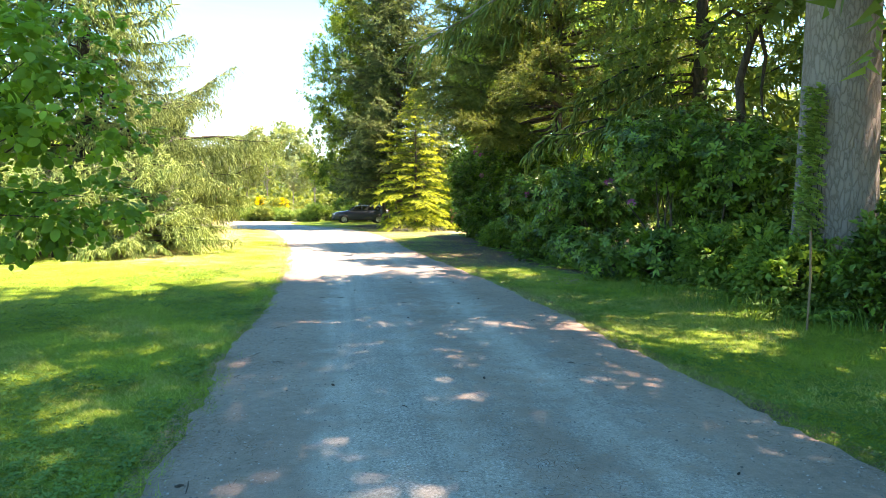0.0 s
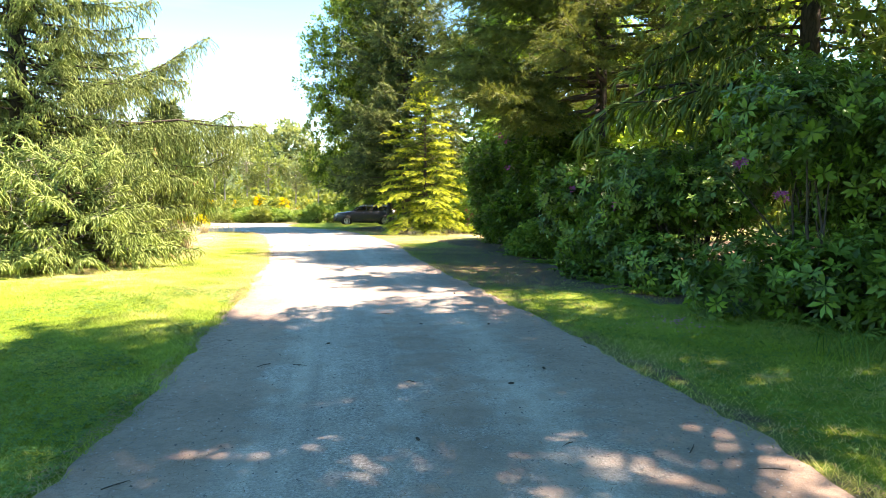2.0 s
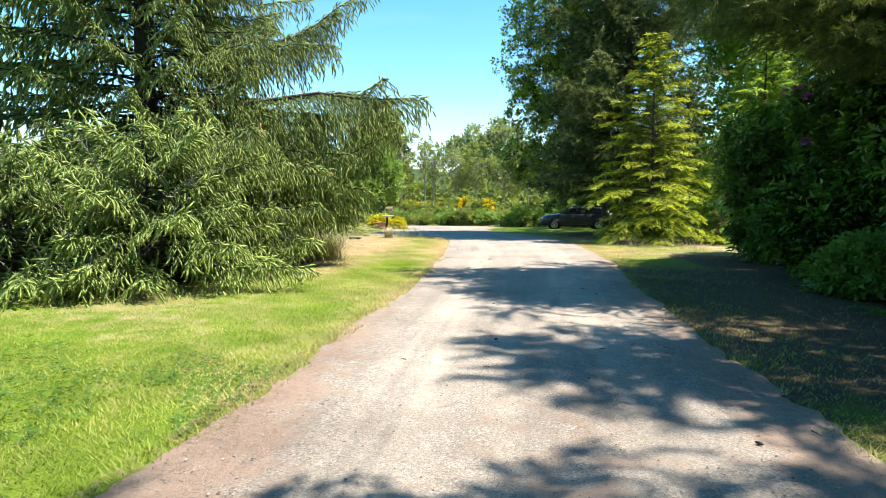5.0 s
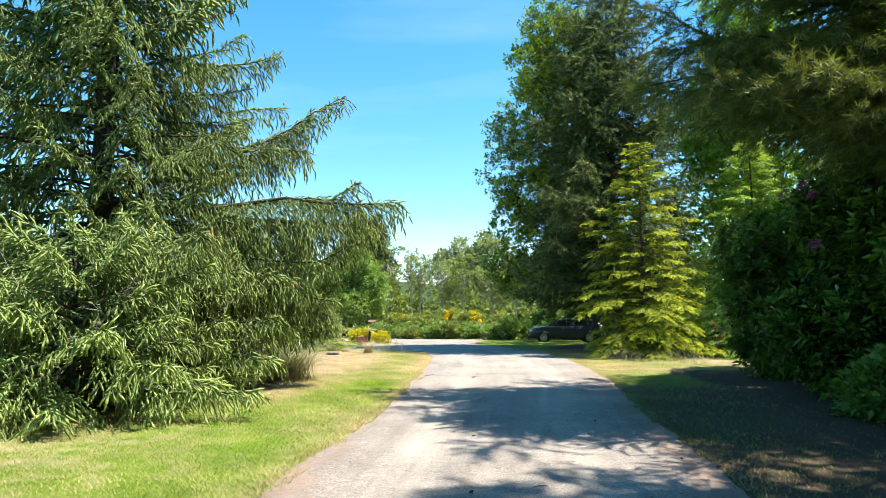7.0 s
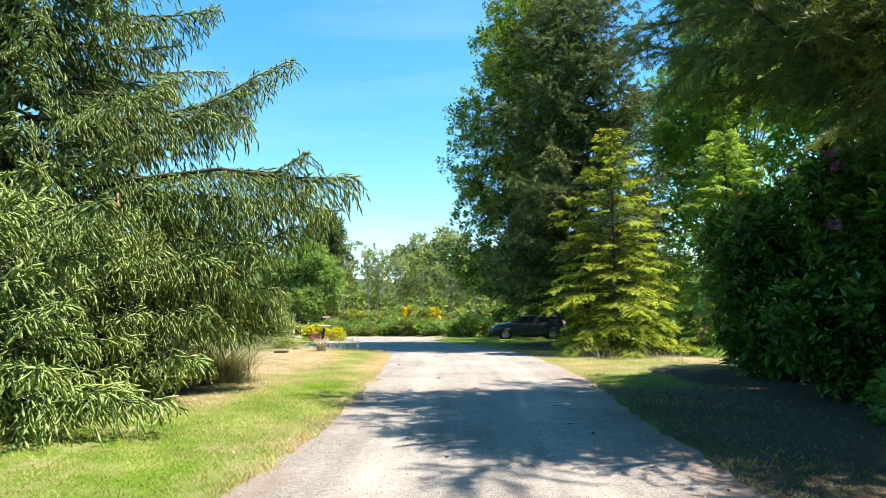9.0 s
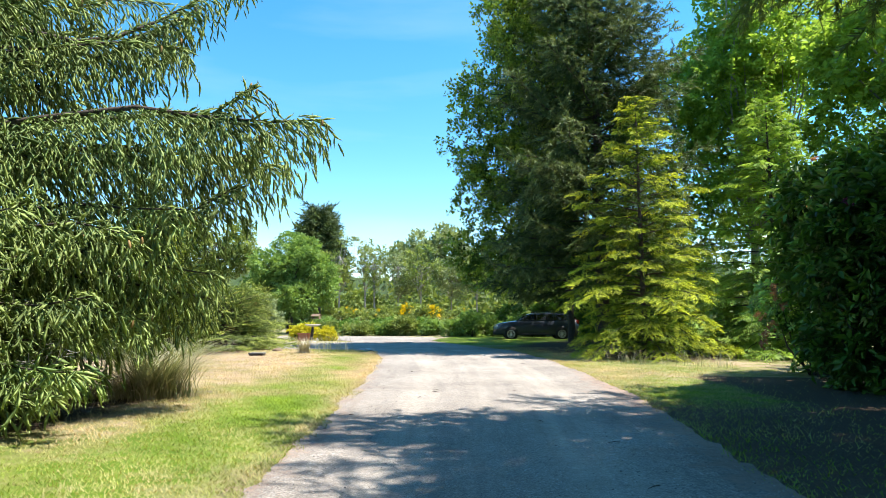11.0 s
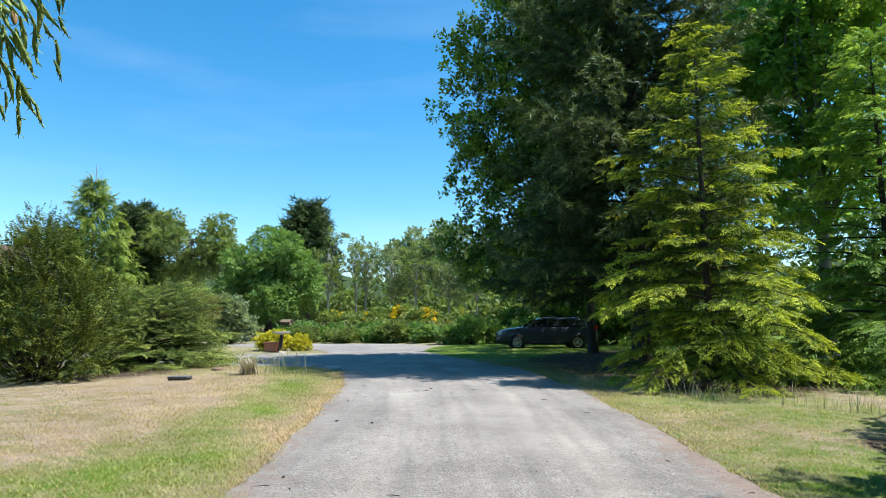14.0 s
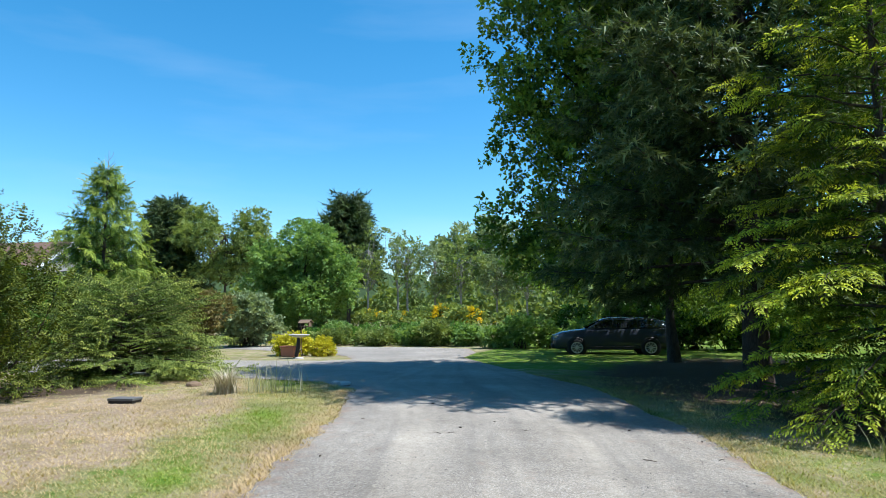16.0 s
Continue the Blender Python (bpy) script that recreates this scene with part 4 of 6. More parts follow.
# the last five lobes are added behind the car only to cast shade
leafy("oak_tree", -4.7, 50.6, random_lobes(34, (-0.9, -4.2, 11.2), (2.9, 3.0, 7.8), (1.1, 1.9), 9) + [(-4.1, -5.0, 4.3, 1.2, 1.3, 0.9), (-3.4, -4.4, 3.5, 1.3, 1.4, 0.9), (-2.6, -3.8, 4.2, 1.6, 1.6, 1.2), (-3.6, -5.4, 9.6, 1.4, 1.5, 1.5), (-3.7, -5.2, 6.8, 1.2, 1.3, 1.2), (-0.6, -2.6, 4.6, 1.7, 1.6, 1.2), (1.8, 0.5, 4.4, 1.9, 1.8, 1.3), (-1.5, 2.5, 4.2, 2.0, 1.8, 1.2), (3.8, -1.0, 5.0, 1.8, 1.8, 1.4), (-4.0, 2.0, 4.0, 1.7, 1.7, 1.1), (-1.5, 5.6, 3.7, 2.2, 1.6, 1.0), (1.5, 4.5, 3.3, 2.0, 1.8, 1.3), (3.6, 3.0, 3.0, 2.0, 1.8, 1.7), (-4.2, 5.0, 3.8, 1.8, 1.6, 1.0), (5.0, 0.0, 3.2, 1.8, 1.8, 1.8), (2.6, 7.5, 2.4, 2.4, 1.6, 2.0)] + [(-3.4 + 1.9 * k, 8.5 + 3.2 * (k % 2), 5.1 + 0.1 * k, 2.4, 1.9, 1.5) for k in range(5)], "tall broad oak that shades the parked car", "tree", M_OAK, T_CLUMP, 8.5, 0.4, M_BARK, (9.0, 0.17), 9, rough=0.35, young=0.7)
leafy("alder_tree", 3.6, 48.5, random_lobes(19, (0, 0, 12.0), (3.6, 3.0, 7.6), (1.3, 2.3), 19), "tall bright green alder behind the hemlocks", "tree", M_ALDER_BRIGHT, T_LEAF, 7.5, 0.42, M_BARK_PALE, (9.0, 0.25), 19, rough=0.35)
leafy("alder_tree", 9.0, 43.0, random_lobes(16, (0, 0, 9.0), (3.6, 3.4, 5.6), (1.3, 2.4), 20), "tall bright green alder behind the hemlocks", "tree", M_ALDER_BRIGHT, T_LEAF, 6.5, 0.46, M_BARK_PALE, (8.0, 0.25), 20, rough=0.35)
leafy("alder_tree", 10.8, 33.5, random_lobes(14, (0, 0, 7.6), (3.0, 3.4, 4.6), (1.3, 2.2), 22), "leafy alder behind the rhododendrons", "tree", M_ALDER_BRIGHT, T_LEAF, 6, 0.46, M_BARK_PALE, (7.0, 0.2), 22, rough=0.35)
leafy("hazel_tree", -6.6, 7.4, random_lobes(14, (-0.4, 0.4, 3.3), (1.7, 1.9, 1.7), (0.6, 1.0), 25) + [(1.9, 0.9, 2.7, 0.9, 0.8, 0.45), (1.6, 0.8, 3.6, 0.8, 0.8, 0.5), (1.7, 0.9, 1.6, 0.9, 0.9, 0.35), (1.0, 0.8, 1.3, 0.8, 0.8, 0.35)], "hazel with broad soft green leaves over the lawn", "tree", M_HAZEL, T_ROUND, 15, 0.22, M_BARK, (3.0, 0.09), 25, up=-0.1, loose=0.7)

# ---- shrubs along the right of the drive ----
RH = "dense rhododendron with dark glossy whorled leaves"
leafy("rhododendron_bush", 5.0, 13.2, random_lobes(13, (0, 0.1, 1.9), (1.9, 1.1, 1.7), (0.7, 1.15), 13) + [(-1.5 + 0.9 * k, -0.5 - 0.25 * (k % 2) - 0.2 * k * (k < 3), 0.55, 0.75, 0.65, 0.6) for k in range(4)], RH, "shrub", M_RHODO, T_ROSE, 32, 0.155, None, None, 13, group="rhododendrons", young=0.6)
leafy("rhododendron_bush", 4.4, 16.8, random_lobes(10, (0, 0, 1.3), (1.3, 1.6, 1.1), (0.7, 1.0), 14) + [(-1.0, -1.5 + 0.9 * k, 0.5, 0.65, 0.7, 0.55) for k in range(4)], RH, "shrub", M_RHODO, T_ROSE, 32, 0.155, None, None, 14, group="rhododendrons", young=0.5)
leafy("rhododendron_bush", 3.7, 20.8, random_lobes(11, (0, 0, 1.5), (1.2, 2.0, 1.3), (0.7, 1.1), 15), RH, "shrub", M_RHODO, T_ROSE, 22, 0.185, None, None, 15, group="rhododendrons", young=0.5)
leafy("rhododendron_bush", 2.8, 25.2, random_lobes(14, (0, 0, 2.2), (1.2, 1.9, 2.0), (0.8, 1.2), 16), RH, "shrub", M_RHODO, T_ROSE_LITE, 30, 0.19, None, None, 16, group="rhododendrons", young=0.5)
leafy("rhododendron_bush", 1.9, 29.4, random_lobes(14, (0, 0, 2.2), (1.2, 1.9, 2.0), (0.8, 1.2), 17), RH, "shrub", M_RHODO, T_ROSE_LITE, 30, 0.19, None, None, 17, group="rhododendrons", young=0.5)

# ---- garden beyond the lawn ----
conifer("juniper_bush", -18.8, 40.9, 2.35, 2.7, "spreading juniper with layered feathery sprays", M_JUNIPER, T_JUNI, 92, M_BARK, 0.06, 0.08, 0.16, 0.32, 0.0, 0.3, 0.19, 0.46, 0.42, 16, 0.4, 1.3, (0, 0), True, gap=0.16, category="shrub", tipped=3.0)
leafy("yew_bush", -18.6, 36.2, [(math.cos(k * 2.4) * 0.27 * k ** 0.66, math.sin(k * 2.4) * 0.24 * k ** 0.66, 0.9 + (0.5 * math.sin(k * 1.7) + 2.55) * (1 - k / 26), 0.62, 0.6, 0.85) for k in range(20)] + [(math.cos(k) * 1.4, math.sin(k) * 1.3, 0.75, 0.75, 0.75, 0.85) for k in range(7)], "dense upright olive-green yew bush", "shrub", M_YEW, T_YEW, 36, 0.28, None, None, 17, up=0.7, rough=0.2, young=0.8, loose=0.35, shell=0.62)
cypress = conifer("cypress_tree", -34.0, 53.5, 10.2, 3.7, "yellow-green cypress with upswept drooping tips", M_CYPRESS, T_FROND, 120, M_BARK, 0.15, 0.5, 0.34, 0.36, 0.0, 0.9, 0.3, 0.56, 0.36, 23, 0.85, 1.7, gap=0.3, tipped=3.0)
rows = [[(0.0, 0, 9.9, 0.03), (0.03, 0, 10.5, 0.02), (0.0, 0, 11.1, 0.008)]] + [[(0.02, 0, z, 0.014), (q, 0.1, z + 0.3, 0.01), (q * 1.3, 0.1, z + 0.55, 0.005)] for z, q in ((10.1, 0.3), (10.3, -0.28), (10.5, 0.2))]
v, f = tubes([np.array(p) for p in rows], 5)
part("dead_leader", mesh_of("dead_leader", v, f, M_BARK_PALE), cypress, "bare grey dead leader")
leafy("maple_tree", -30.0, 67.0, random_lobes(30, (0, 0, 4.5), (4.2, 3.4, 3.5), (0.8, 1.6), 18), "round bright green maple beyond the drive", "tree", M_MAPLE, T_LEAF, 12, 0.38, M_BARK, (5.0, 0.25), 18, rough=0.35)
leafy("smoke_bush", -24.7, 50.1, random_lobes(8, (0, 0, 1.5), (1.0, 1.0, 1.1), (0.5, 0.8), 27), "rounded russet-olive bush beyond the juniper", "shrub", M_RUSSET, T_LEAF, 22, 0.3, None, None, 27)
leafy("willow_bush", -28.0, 58.5, random_lobes(9, (0, 0, 1.5), (1.8, 1.3, 1.0), (0.7, 1.2), 24), "rounded grey-green willow bush", "shrub", M_GREY, T_LEAF, 26, 0.32, None, None, 24)

# ---- far trees ----
def far_tree(kind, x, y, h, w, seed, label, mat, wood=M_BARK, forms=None, dens=3.0, size=1.0, low=0.35, lobes=(12, 0.32, 0.55)):
    return leafy(kind, x, y, random_lobes(lobes[0], (0, 0, h * (0.5 + low / 2)), (w, w, h * (1 - low) * 0.42), (w * lobes[1], w * lobes[2]), seed), label, "tree", mat, forms or T_LEAF, dens, size, wood, (h * 0.75, 0.05 + h * 0.007), seed, rough=0.4)


conifer("pine_tree", -50.0, 75.0, 13.2, 3.3, "dark pine beyond the garden", M_PINE, T_PINE_FAR, 170, M_BARK, 0.25, 2.0, 0.2, 0.2, 0.15, 0.3, 0.5, 0.8, 0.42, 31, 0.45, 0.5, gap=0.4, inner=4)
far_tree("alder_tree", -44.0, 76.0, 12.6, 4.2, 32, "broad leafy alder beyond the garden", M_ALDER, dens=6.5, size=0.44, lobes=(26, 0.22, 0.4))
far_tree("alder_tree", -58.0, 74.0, 10.5, 4.0, 33, "broad leafy alder beyond the garden", M_ALDER, dens=6.5, size=0.44, lobes=(26, 0.22, 0.4))
conifer("pine_tree", -41.2, 95.0, 16.2, 3.2, "round-topped dark pine standing above the wood", M_PINE, T_PINE_FAR, 150, M_BARK, 0.25, 6.5, 0.15, 0.25, 0.15, 0.2, 0.6, 0.95, 0.42, 34, 0.4, 0.5, gap=0.45, inner=4)
for k, (x, y, h, w) in enumerate([(-34.0, 86, 11.6, 1.9), (-31.6, 88, 12.4, 1.8), (-29.2, 85, 11.0, 1.8), (-26.6, 86, 9.6, 2.2), (-23.4, 84, 9.4, 2.3), (-20.4, 86, 9.0, 2.4), (-17.4, 86, 8.6, 2.6)]):
    far_tree("alder_tree", x, y, h, w, 40 + k, "slender thin-leaved alder with a pale stem", M_GREY if k % 2 else M_ALDER, M_BARK_PALE, dens=3.2, size=0.5, low=0.3, lobes=(17, 0.2, 0.36))
for k, (x, y, h, w) in enumerate([(-37.5, 124, 17.5, 2.6), (-34.5, 122, 15.5, 2.8), (-31.0, 121, 18.0, 3.0), (-27.5, 123, 14.0, 2.6)]):
    far_tree("spruce_tree", x, y, h, w, 50 + k, "distant spruce with a thin grey-green crown", M_GREY, dens=1.6, size=1.2, low=0.3)


def woods():
    """A belt of woodland that closes the place all round."""
    r = np.random.default_rng(77)
    P = []
    for (x0, y0), (x1, y1), h in [((-150, 60), (-60, 98), 11), ((-60, 98), (-12, 104), 6.5), ((-14, 92), (30, 74), 12), ((24, 90), (26, -30), 13), ((26, -34), (-60, -36), 13), ((-46, -40), (-60, 30), 11), ((-60, 30), (-90, 62), 10)]:
        n = int(math.hypot(x1 - x0, y1 - y0) * (12 if y0 > 55 else 3))
        s = r.random(n)
        line = np.column_stack([x0 + (x1 - x0) * s, y0 + (y1 - y0) * s]) + r.normal(0, 2.5, (n, 2))
        top = h * (0.72 + 0.28 * np.sin(s * n / 15 * 0.55) * np.sin(s * n / 15 * 0.23 + 1))
        P.append(np.column_stack([line, np.where(r.random(n) < 0.45, r.random(n) * 3.2, r.random(n) ** 1.1 * top) + 0.2]))
    P = np.concatenate(P)
    D = r.normal(0, 1, P.shape) + [0, 0, 0.5]
    U = np.array([0, 0, 1.0]) + r.normal(0, 0.4, P.shape)
    sets = [scatter(T_CLUMP[k], P[k::3], D[k::3], U[k::3], r.uniform(1.6, 3.0, len(P[k::3])), r.random(len(P[k::3])) * 0.4) for k in range(3)]
    v, f, a = gather(sets)
    return mesh_of("far_woods", v, f, M_ALDER, a)


tagged(new("far_woods", woods()), "belt of mixed green woodland round the garden", "woods", "", "stuff")

def ridge():
    """A low wooded ridge a long way off that closes the horizon."""
    a = np.linspace(0, 2 * np.pi, 721)[:-1]
    rows = []
    for k in range(5):
        hh = 0 if k == 0 else (25 + 2.5 * np.sin(a * 9) + 1.8 * np.sin(a * 31 + 1) + 1.2 * np.sin(a * 97) + rng.random(720) * 1.6) * (k / 4) ** 0.7
        rad = 270 + 9 * k + 3 * np.sin(a * 57 + k) + 2 * rng.random(720)
        rows.append(np.stack([-10 + np.cos(a) * rad, 40 + np.sin(a) * rad, np.zeros(720) + hh - 0.3], -1))
    v = np.concatenate(rows)
    i, j = np.meshgrid(np.arange(4), np.arange(720), indexing="ij")
    q = np.stack([i * 720 + j, i * 720 + (j + 1) % 720, (i + 1) * 720 + (j + 1) % 720, (i + 1) * 720 + j], -1).reshape(-1, 4)
    m, n, l, b = material("distant_wood", 0.95, 0.1)
    l.new(mix(n, l, noise_at(n, l, 0.35, 5.0, place(n)), (0.015, 0.03, 0.012), (0.075, 0.11, 0.045)), b.inputs["Base Color"])
    return mesh_of("wooded_ridge", v, q, m)


tagged(new("backdrop", ridge()), "distant low ridge of mixed green woodland", "backdrop", "", "structure")

# ---- low growth ----
def blades(P, height, width, bend, r, levels=1):
    """Grass blades: pointed triangles, or curved strips of several levels."""
    n = len(P)
    a = r.random(n) * 2 * np.pi
    side = np.stack([np.cos(a), np.sin(a), np.zeros(n)], -1) * (width * r.uniform(0.7, 1.3, n))[:, None]
    way = np.stack([-np.sin(a), np.cos(a), np.zeros(n)], -1) * r.choice([-1, 1], n)[:, None]
    h = height * r.uniform(0.6, 1.4, n)
    V, Fs = [], []
    k = 2 * levels + 1
    base = np.arange(n) * k
    for m in range(levels):
        s = m / levels
        c = P + way * (bend * h * s ** 2)[:, None] + np.stack([np.zeros(n), np.zeros(n), h * (s - 0.35 * bend * s ** 2)], -1)
        V += [c - side * (1 - 0.6 * s), c + side * (1 - 0.6 * s)]
    V.append(P + way * (bend * h)[:, None] + np.stack([np.zeros(n), np.zeros(n), h * (1 - 0.35 * bend)], -1))
    V = np.stack(V, 1).reshape(-1, 3)
    for m in range(levels - 1):
        b = base + 2 * m
        Fs += [np.stack([b, b + 1, b + 3], -1), np.stack([b, b + 3, b + 2], -1)]
    b = base + 2 * (levels - 1)
    Fs.append(np.stack([b, b + 1, b + 2], -1))
    return V, np.concatenate(Fs), k


def lawn_grass():
    r = np.random.default_rng(5)
    n = 1500000
    y = 1.0 + 44 * r.random(n) ** 1.6
    edge_l = np.interp(y, [p[1] for p in LEFT[:14]], [p[0] for p in LEFT[:14]])
    edge_r = np.interp(y, [p[1] for p in RIGHT[::-1]], [p[0] for p in RIGHT[::-1]])
    left = r.random(n) < 0.66
    away = r.exponential(2.6, n)
    x = np.where(left, edge_l - away + 0.15, edge_r + away * 0.6 - 0.1)
    P = np.stack([x, y], -1)
    keep = (away < 11) & (r.random(n) < 0.29 * (1 - bareness(P) * 0.9))
    P, left, away = P[keep], left[keep], away[keep]
    keep = drive_in(P) < 0.5 * np.clip(wave(P, 1.9, 9.0) + 0.5 * wave(P, 6.0, 3.0) + 0.15, 0.05, 1) * r.random(len(P)) ** 1.5
    P, left, away = P[keep], left[keep], away[keep]
    wild = np.where(left, 0.0, np.clip((away * 0.6 - 1.2) / 1.2, 0, 1) * (P[:, 1] < 13))
    tall = 0.042 + 0.05 * wild + 0.03 * (np.abs(away) < 0.35) + 0.02 * np.maximum(wave(P, 1.3, 2.0), 0)
    dry = np.clip(dryness(P) * 1.2 + 0.3 * wave(P, 2.4, 7.0) + 0.2 * wave(P, 0.8, 4.0) + r.normal(0, 0.1, len(P)) - 0.05, 0, 1)
    Z = np.column_stack([P, lie(P) - 0.004])
    V, Fs, k = blades(Z, tall, 0.0024 + 0.00016 * P[:, 1], 0.9, r)
    return mesh_of("lawn_grass", V, Fs, M_GRASS, {"tint": np.repeat(np.clip(0.5 + 0.3 * wave(P, 3.1, 1.0) + r.normal(0, 0.15, len(P)), 0, 1), k), "tip": np.repeat(dry, k)})


def along_drive(n, r, far, power=1.6):
    """Places strewn along the drive's two edges: y, and the edges' x there."""
    y = 1.0 + far * r.random(n) ** power
    return y, np.interp(y, [p[1] for p in LEFT[:14]], [p[0] for p in LEFT[:14]]), np.interp(y, [p[1] for p in RIGHT[::-1]], [p[0] for p in RIGHT[::-1]])


def clover():
    """Flat three-leaved clover and plantain among the shaded turf."""
    r = np.random.default_rng(6)
    y, el, er = along_drive(42000, r, 15.0)
    left = r.random(len(y)) < 0.72
    away = r.exponential(2.4, len(y))
    P = np.stack([np.where(left, el - away, er + away * 0.6), y], -1)
    P = P[(wave(P, 1.1, 8.0) + 0.5 * wave(P, 3.0, 2.0) > -0.1) & (drive_in(P) < -0.05) & (bareness(P) < 0.5)]
    n = len(P)
    V, Fs = [(0, 0, 0.0)], []
    for k in range(3):
        q = k * 2.094
        b = len(V)
        V += [(math.cos(q - 0.5) * 0.8, math.sin(q - 0.5) * 0.8, 0.25), (math.cos(q) * 1.15, math.sin(q) * 1.15, 0.12), (math.cos(q + 0.5) * 0.8, math.sin(q + 0.5) * 0.8, 0.25)]
        Fs += [[0, b, b + 1], [0, b + 1, b + 2]]
    a = r.random(n) * 6.283
    v, f, att = scatter((np.array(V), np.array(Fs), np.ones(len(V))), np.column_stack([P, lie(P) + 0.02 + 0.03 * r.random(n)]), np.stack([np.cos(a), np.sin(a), r.normal(0, 0.25, n)], -1), np.array([0, 0, 1.0]) + r.normal(0, 0.25, (n, 3)), 0.014 + 0.02 * r.random(n) ** 2, np.zeros(n))
    return mesh_of("clover", v, f, M_BRAMBLE, att)


tagged(new("clover", clover()), "small clover leaves spread through the shaded lawn", "clover", "", "stuff")


def needle_litter():
    """Fallen brown needles and bits of twig along the drive's edges and between the wheel tracks."""
    r = np.random.default_rng(8)
    y, el, er = along_drive(80000, r, 30.0, 1.5)
    q = r.random(len(y))
    inset = r.exponential(0.36, len(y)) - 0.12
    x = np.where(q < 0.5, el + inset, np.where(q < 0.72, er - inset, el + (er - el) * (0.56 + r.normal(0, 0.1, len(y)))))
    P = np.stack([x, y], -1)
    P = P[(wave(P, 2.3, 5.0) + r.normal(0, 0.5, len(P)) > -0.25) & (r.random(len(P)) < np.clip((34 - P[:, 1]) / 22, 0, 1))]
    n = len(P)
    a = r.random(n) * 6.283
    form = (np.array([[-0.5, 0.03, 0.0], [-0.5, -0.03, 0.02], [0.5, 0.02, 0.03], [0.5, -0.02, 0.0]]), np.array([[0, 1, 2], [1, 3, 2]]), np.ones(4))
    v, f, att = scatter(form, np.column_stack([P, 0.046 + 0.006 * r.random(n)]), np.stack([np.cos(a), np.sin(a), r.normal(0, 0.08, n)], -1), np.tile([0, 0, 1.0], (n, 1)), 0.02 + 0.045 * r.random(n) ** 2, np.zeros(n))
    return mesh_of("needle_litter", v, f, M_LITTER, att)


tagged(new("needle_litter", needle_litter()), "fallen brown needles strewn along the drive", "litter", "", "stuff")
tagged(new("lawn_grass", lawn_grass()), "short mown grass blades, green to straw-dry", "grass", "", "stuff")


def grass_clump(name, x, y, n, height, spread, label, dry, seed, width=0.008, mat=M_REED, lean=0.9):
    """A tuft of long arching blades."""
    r = np.random.default_rng(seed)
    t = thing(name, x, y, 0, label, "grass")
    P = np.column_stack([r.normal(0, spread, (n, 2)), np.full(n, -0.01)])
    V, Fs, k = blades(P, np.full(n, height), np.full(n, width), lean, r, 4)
    part("tuft", mesh_of("tuft", V, Fs, mat, {"tint": np.repeat(r.random(n), k), "tip": np.repeat(np.clip(r.normal(dry, 0.3, n), 0, 1), k)}), t)["kind"] = "stuff"
    return t


grass_clump("tall_grass", -9.95, 26.3, 1000, 1.25, 0.22, "big clump of arching grass with dead straw below", 0.35, 61, 0.0065, M_REED, 1.1)
grass_clump("tall_grass", -10.4, 25.9, 800, 0.6, 0.34, "dead straw-coloured grass clump under the spruce", 0.75, 62, 0.008, M_STRAW, 1.1)
grass_clump("pale_grass", -13.7, 38.6, 260, 0.62, 0.09, "small pale dead grass tuft", 1.0, 63, 0.009, M_STRAW, 0.6)
for k, (x, y) in enumerate([(-13.1, 39.0), (-12.7, 39.3), (-13.4, 39.4), (-1.0, 34.9), (-0.4, 34.6), (-1.9, 35.2), (-2.4, 35.6), (0.1, 34.3)]):
    grass_clump("tall_weed", x, y, 34, 0.75 if k < 3 else 0.42, 0.2, "loose tuft of seeding wild grass", 0.55, 64 + k, 0.005, lean=0.45)
for k, (x, y) in enumerate([(4.4, 8.6), (4.9, 9.2), (4.1, 9.6), (5.2, 8.0), (3.6, 10.6)]):
    grass_clump("tall_weed", x, y, 110, 0.36, 0.25, "rank green grass along the shrub border", 0.0, 80 + k, 0.005, M_BRAMBLE, 0.6)


def fern(x, y, size, seed, label="fern with arching green fronds", mat=M_BRAMBLE):
    r = np.random.default_rng(seed)
    t = thing("fern", x, y, 0, label, "fern", "ferns")
    n = 11
    a = np.arange(n) * 2.4
    P, D, U = np.zeros((n, 3)), np.stack([np.cos(a), np.sin(a), r.uniform(0.3, 0.9, n)], -1), np.tile([0, 0, 1.0], (n, 1))
    clothe("fronds", t, [frond(11, 0.3, 0.35, 90 + k, 0.03) for k in range(2)], P, D, U, size * r.uniform(0.8, 1.2, n), r.random(n), mat)
    return t


for k, (x, y, q) in enumerate([(4.9, 10.4, 0.7), (5.3, 9.3, 0.8), (5.0, 8.5, 0.8), (5.9, 8.3, 0.9), (4.7, 9.9, 0.6), (4.2, 11.6, 0.6), (3.4, 12.2, 0.5), (3.0, 15.3, 0.6), (2.7, 17.0, 0.5), (2.5, 18.5, 0.6), (2.2, 21.0, 0.6), (1.7, 23.0, 0.6)]):
    fern(x, y, q, 100 + k)

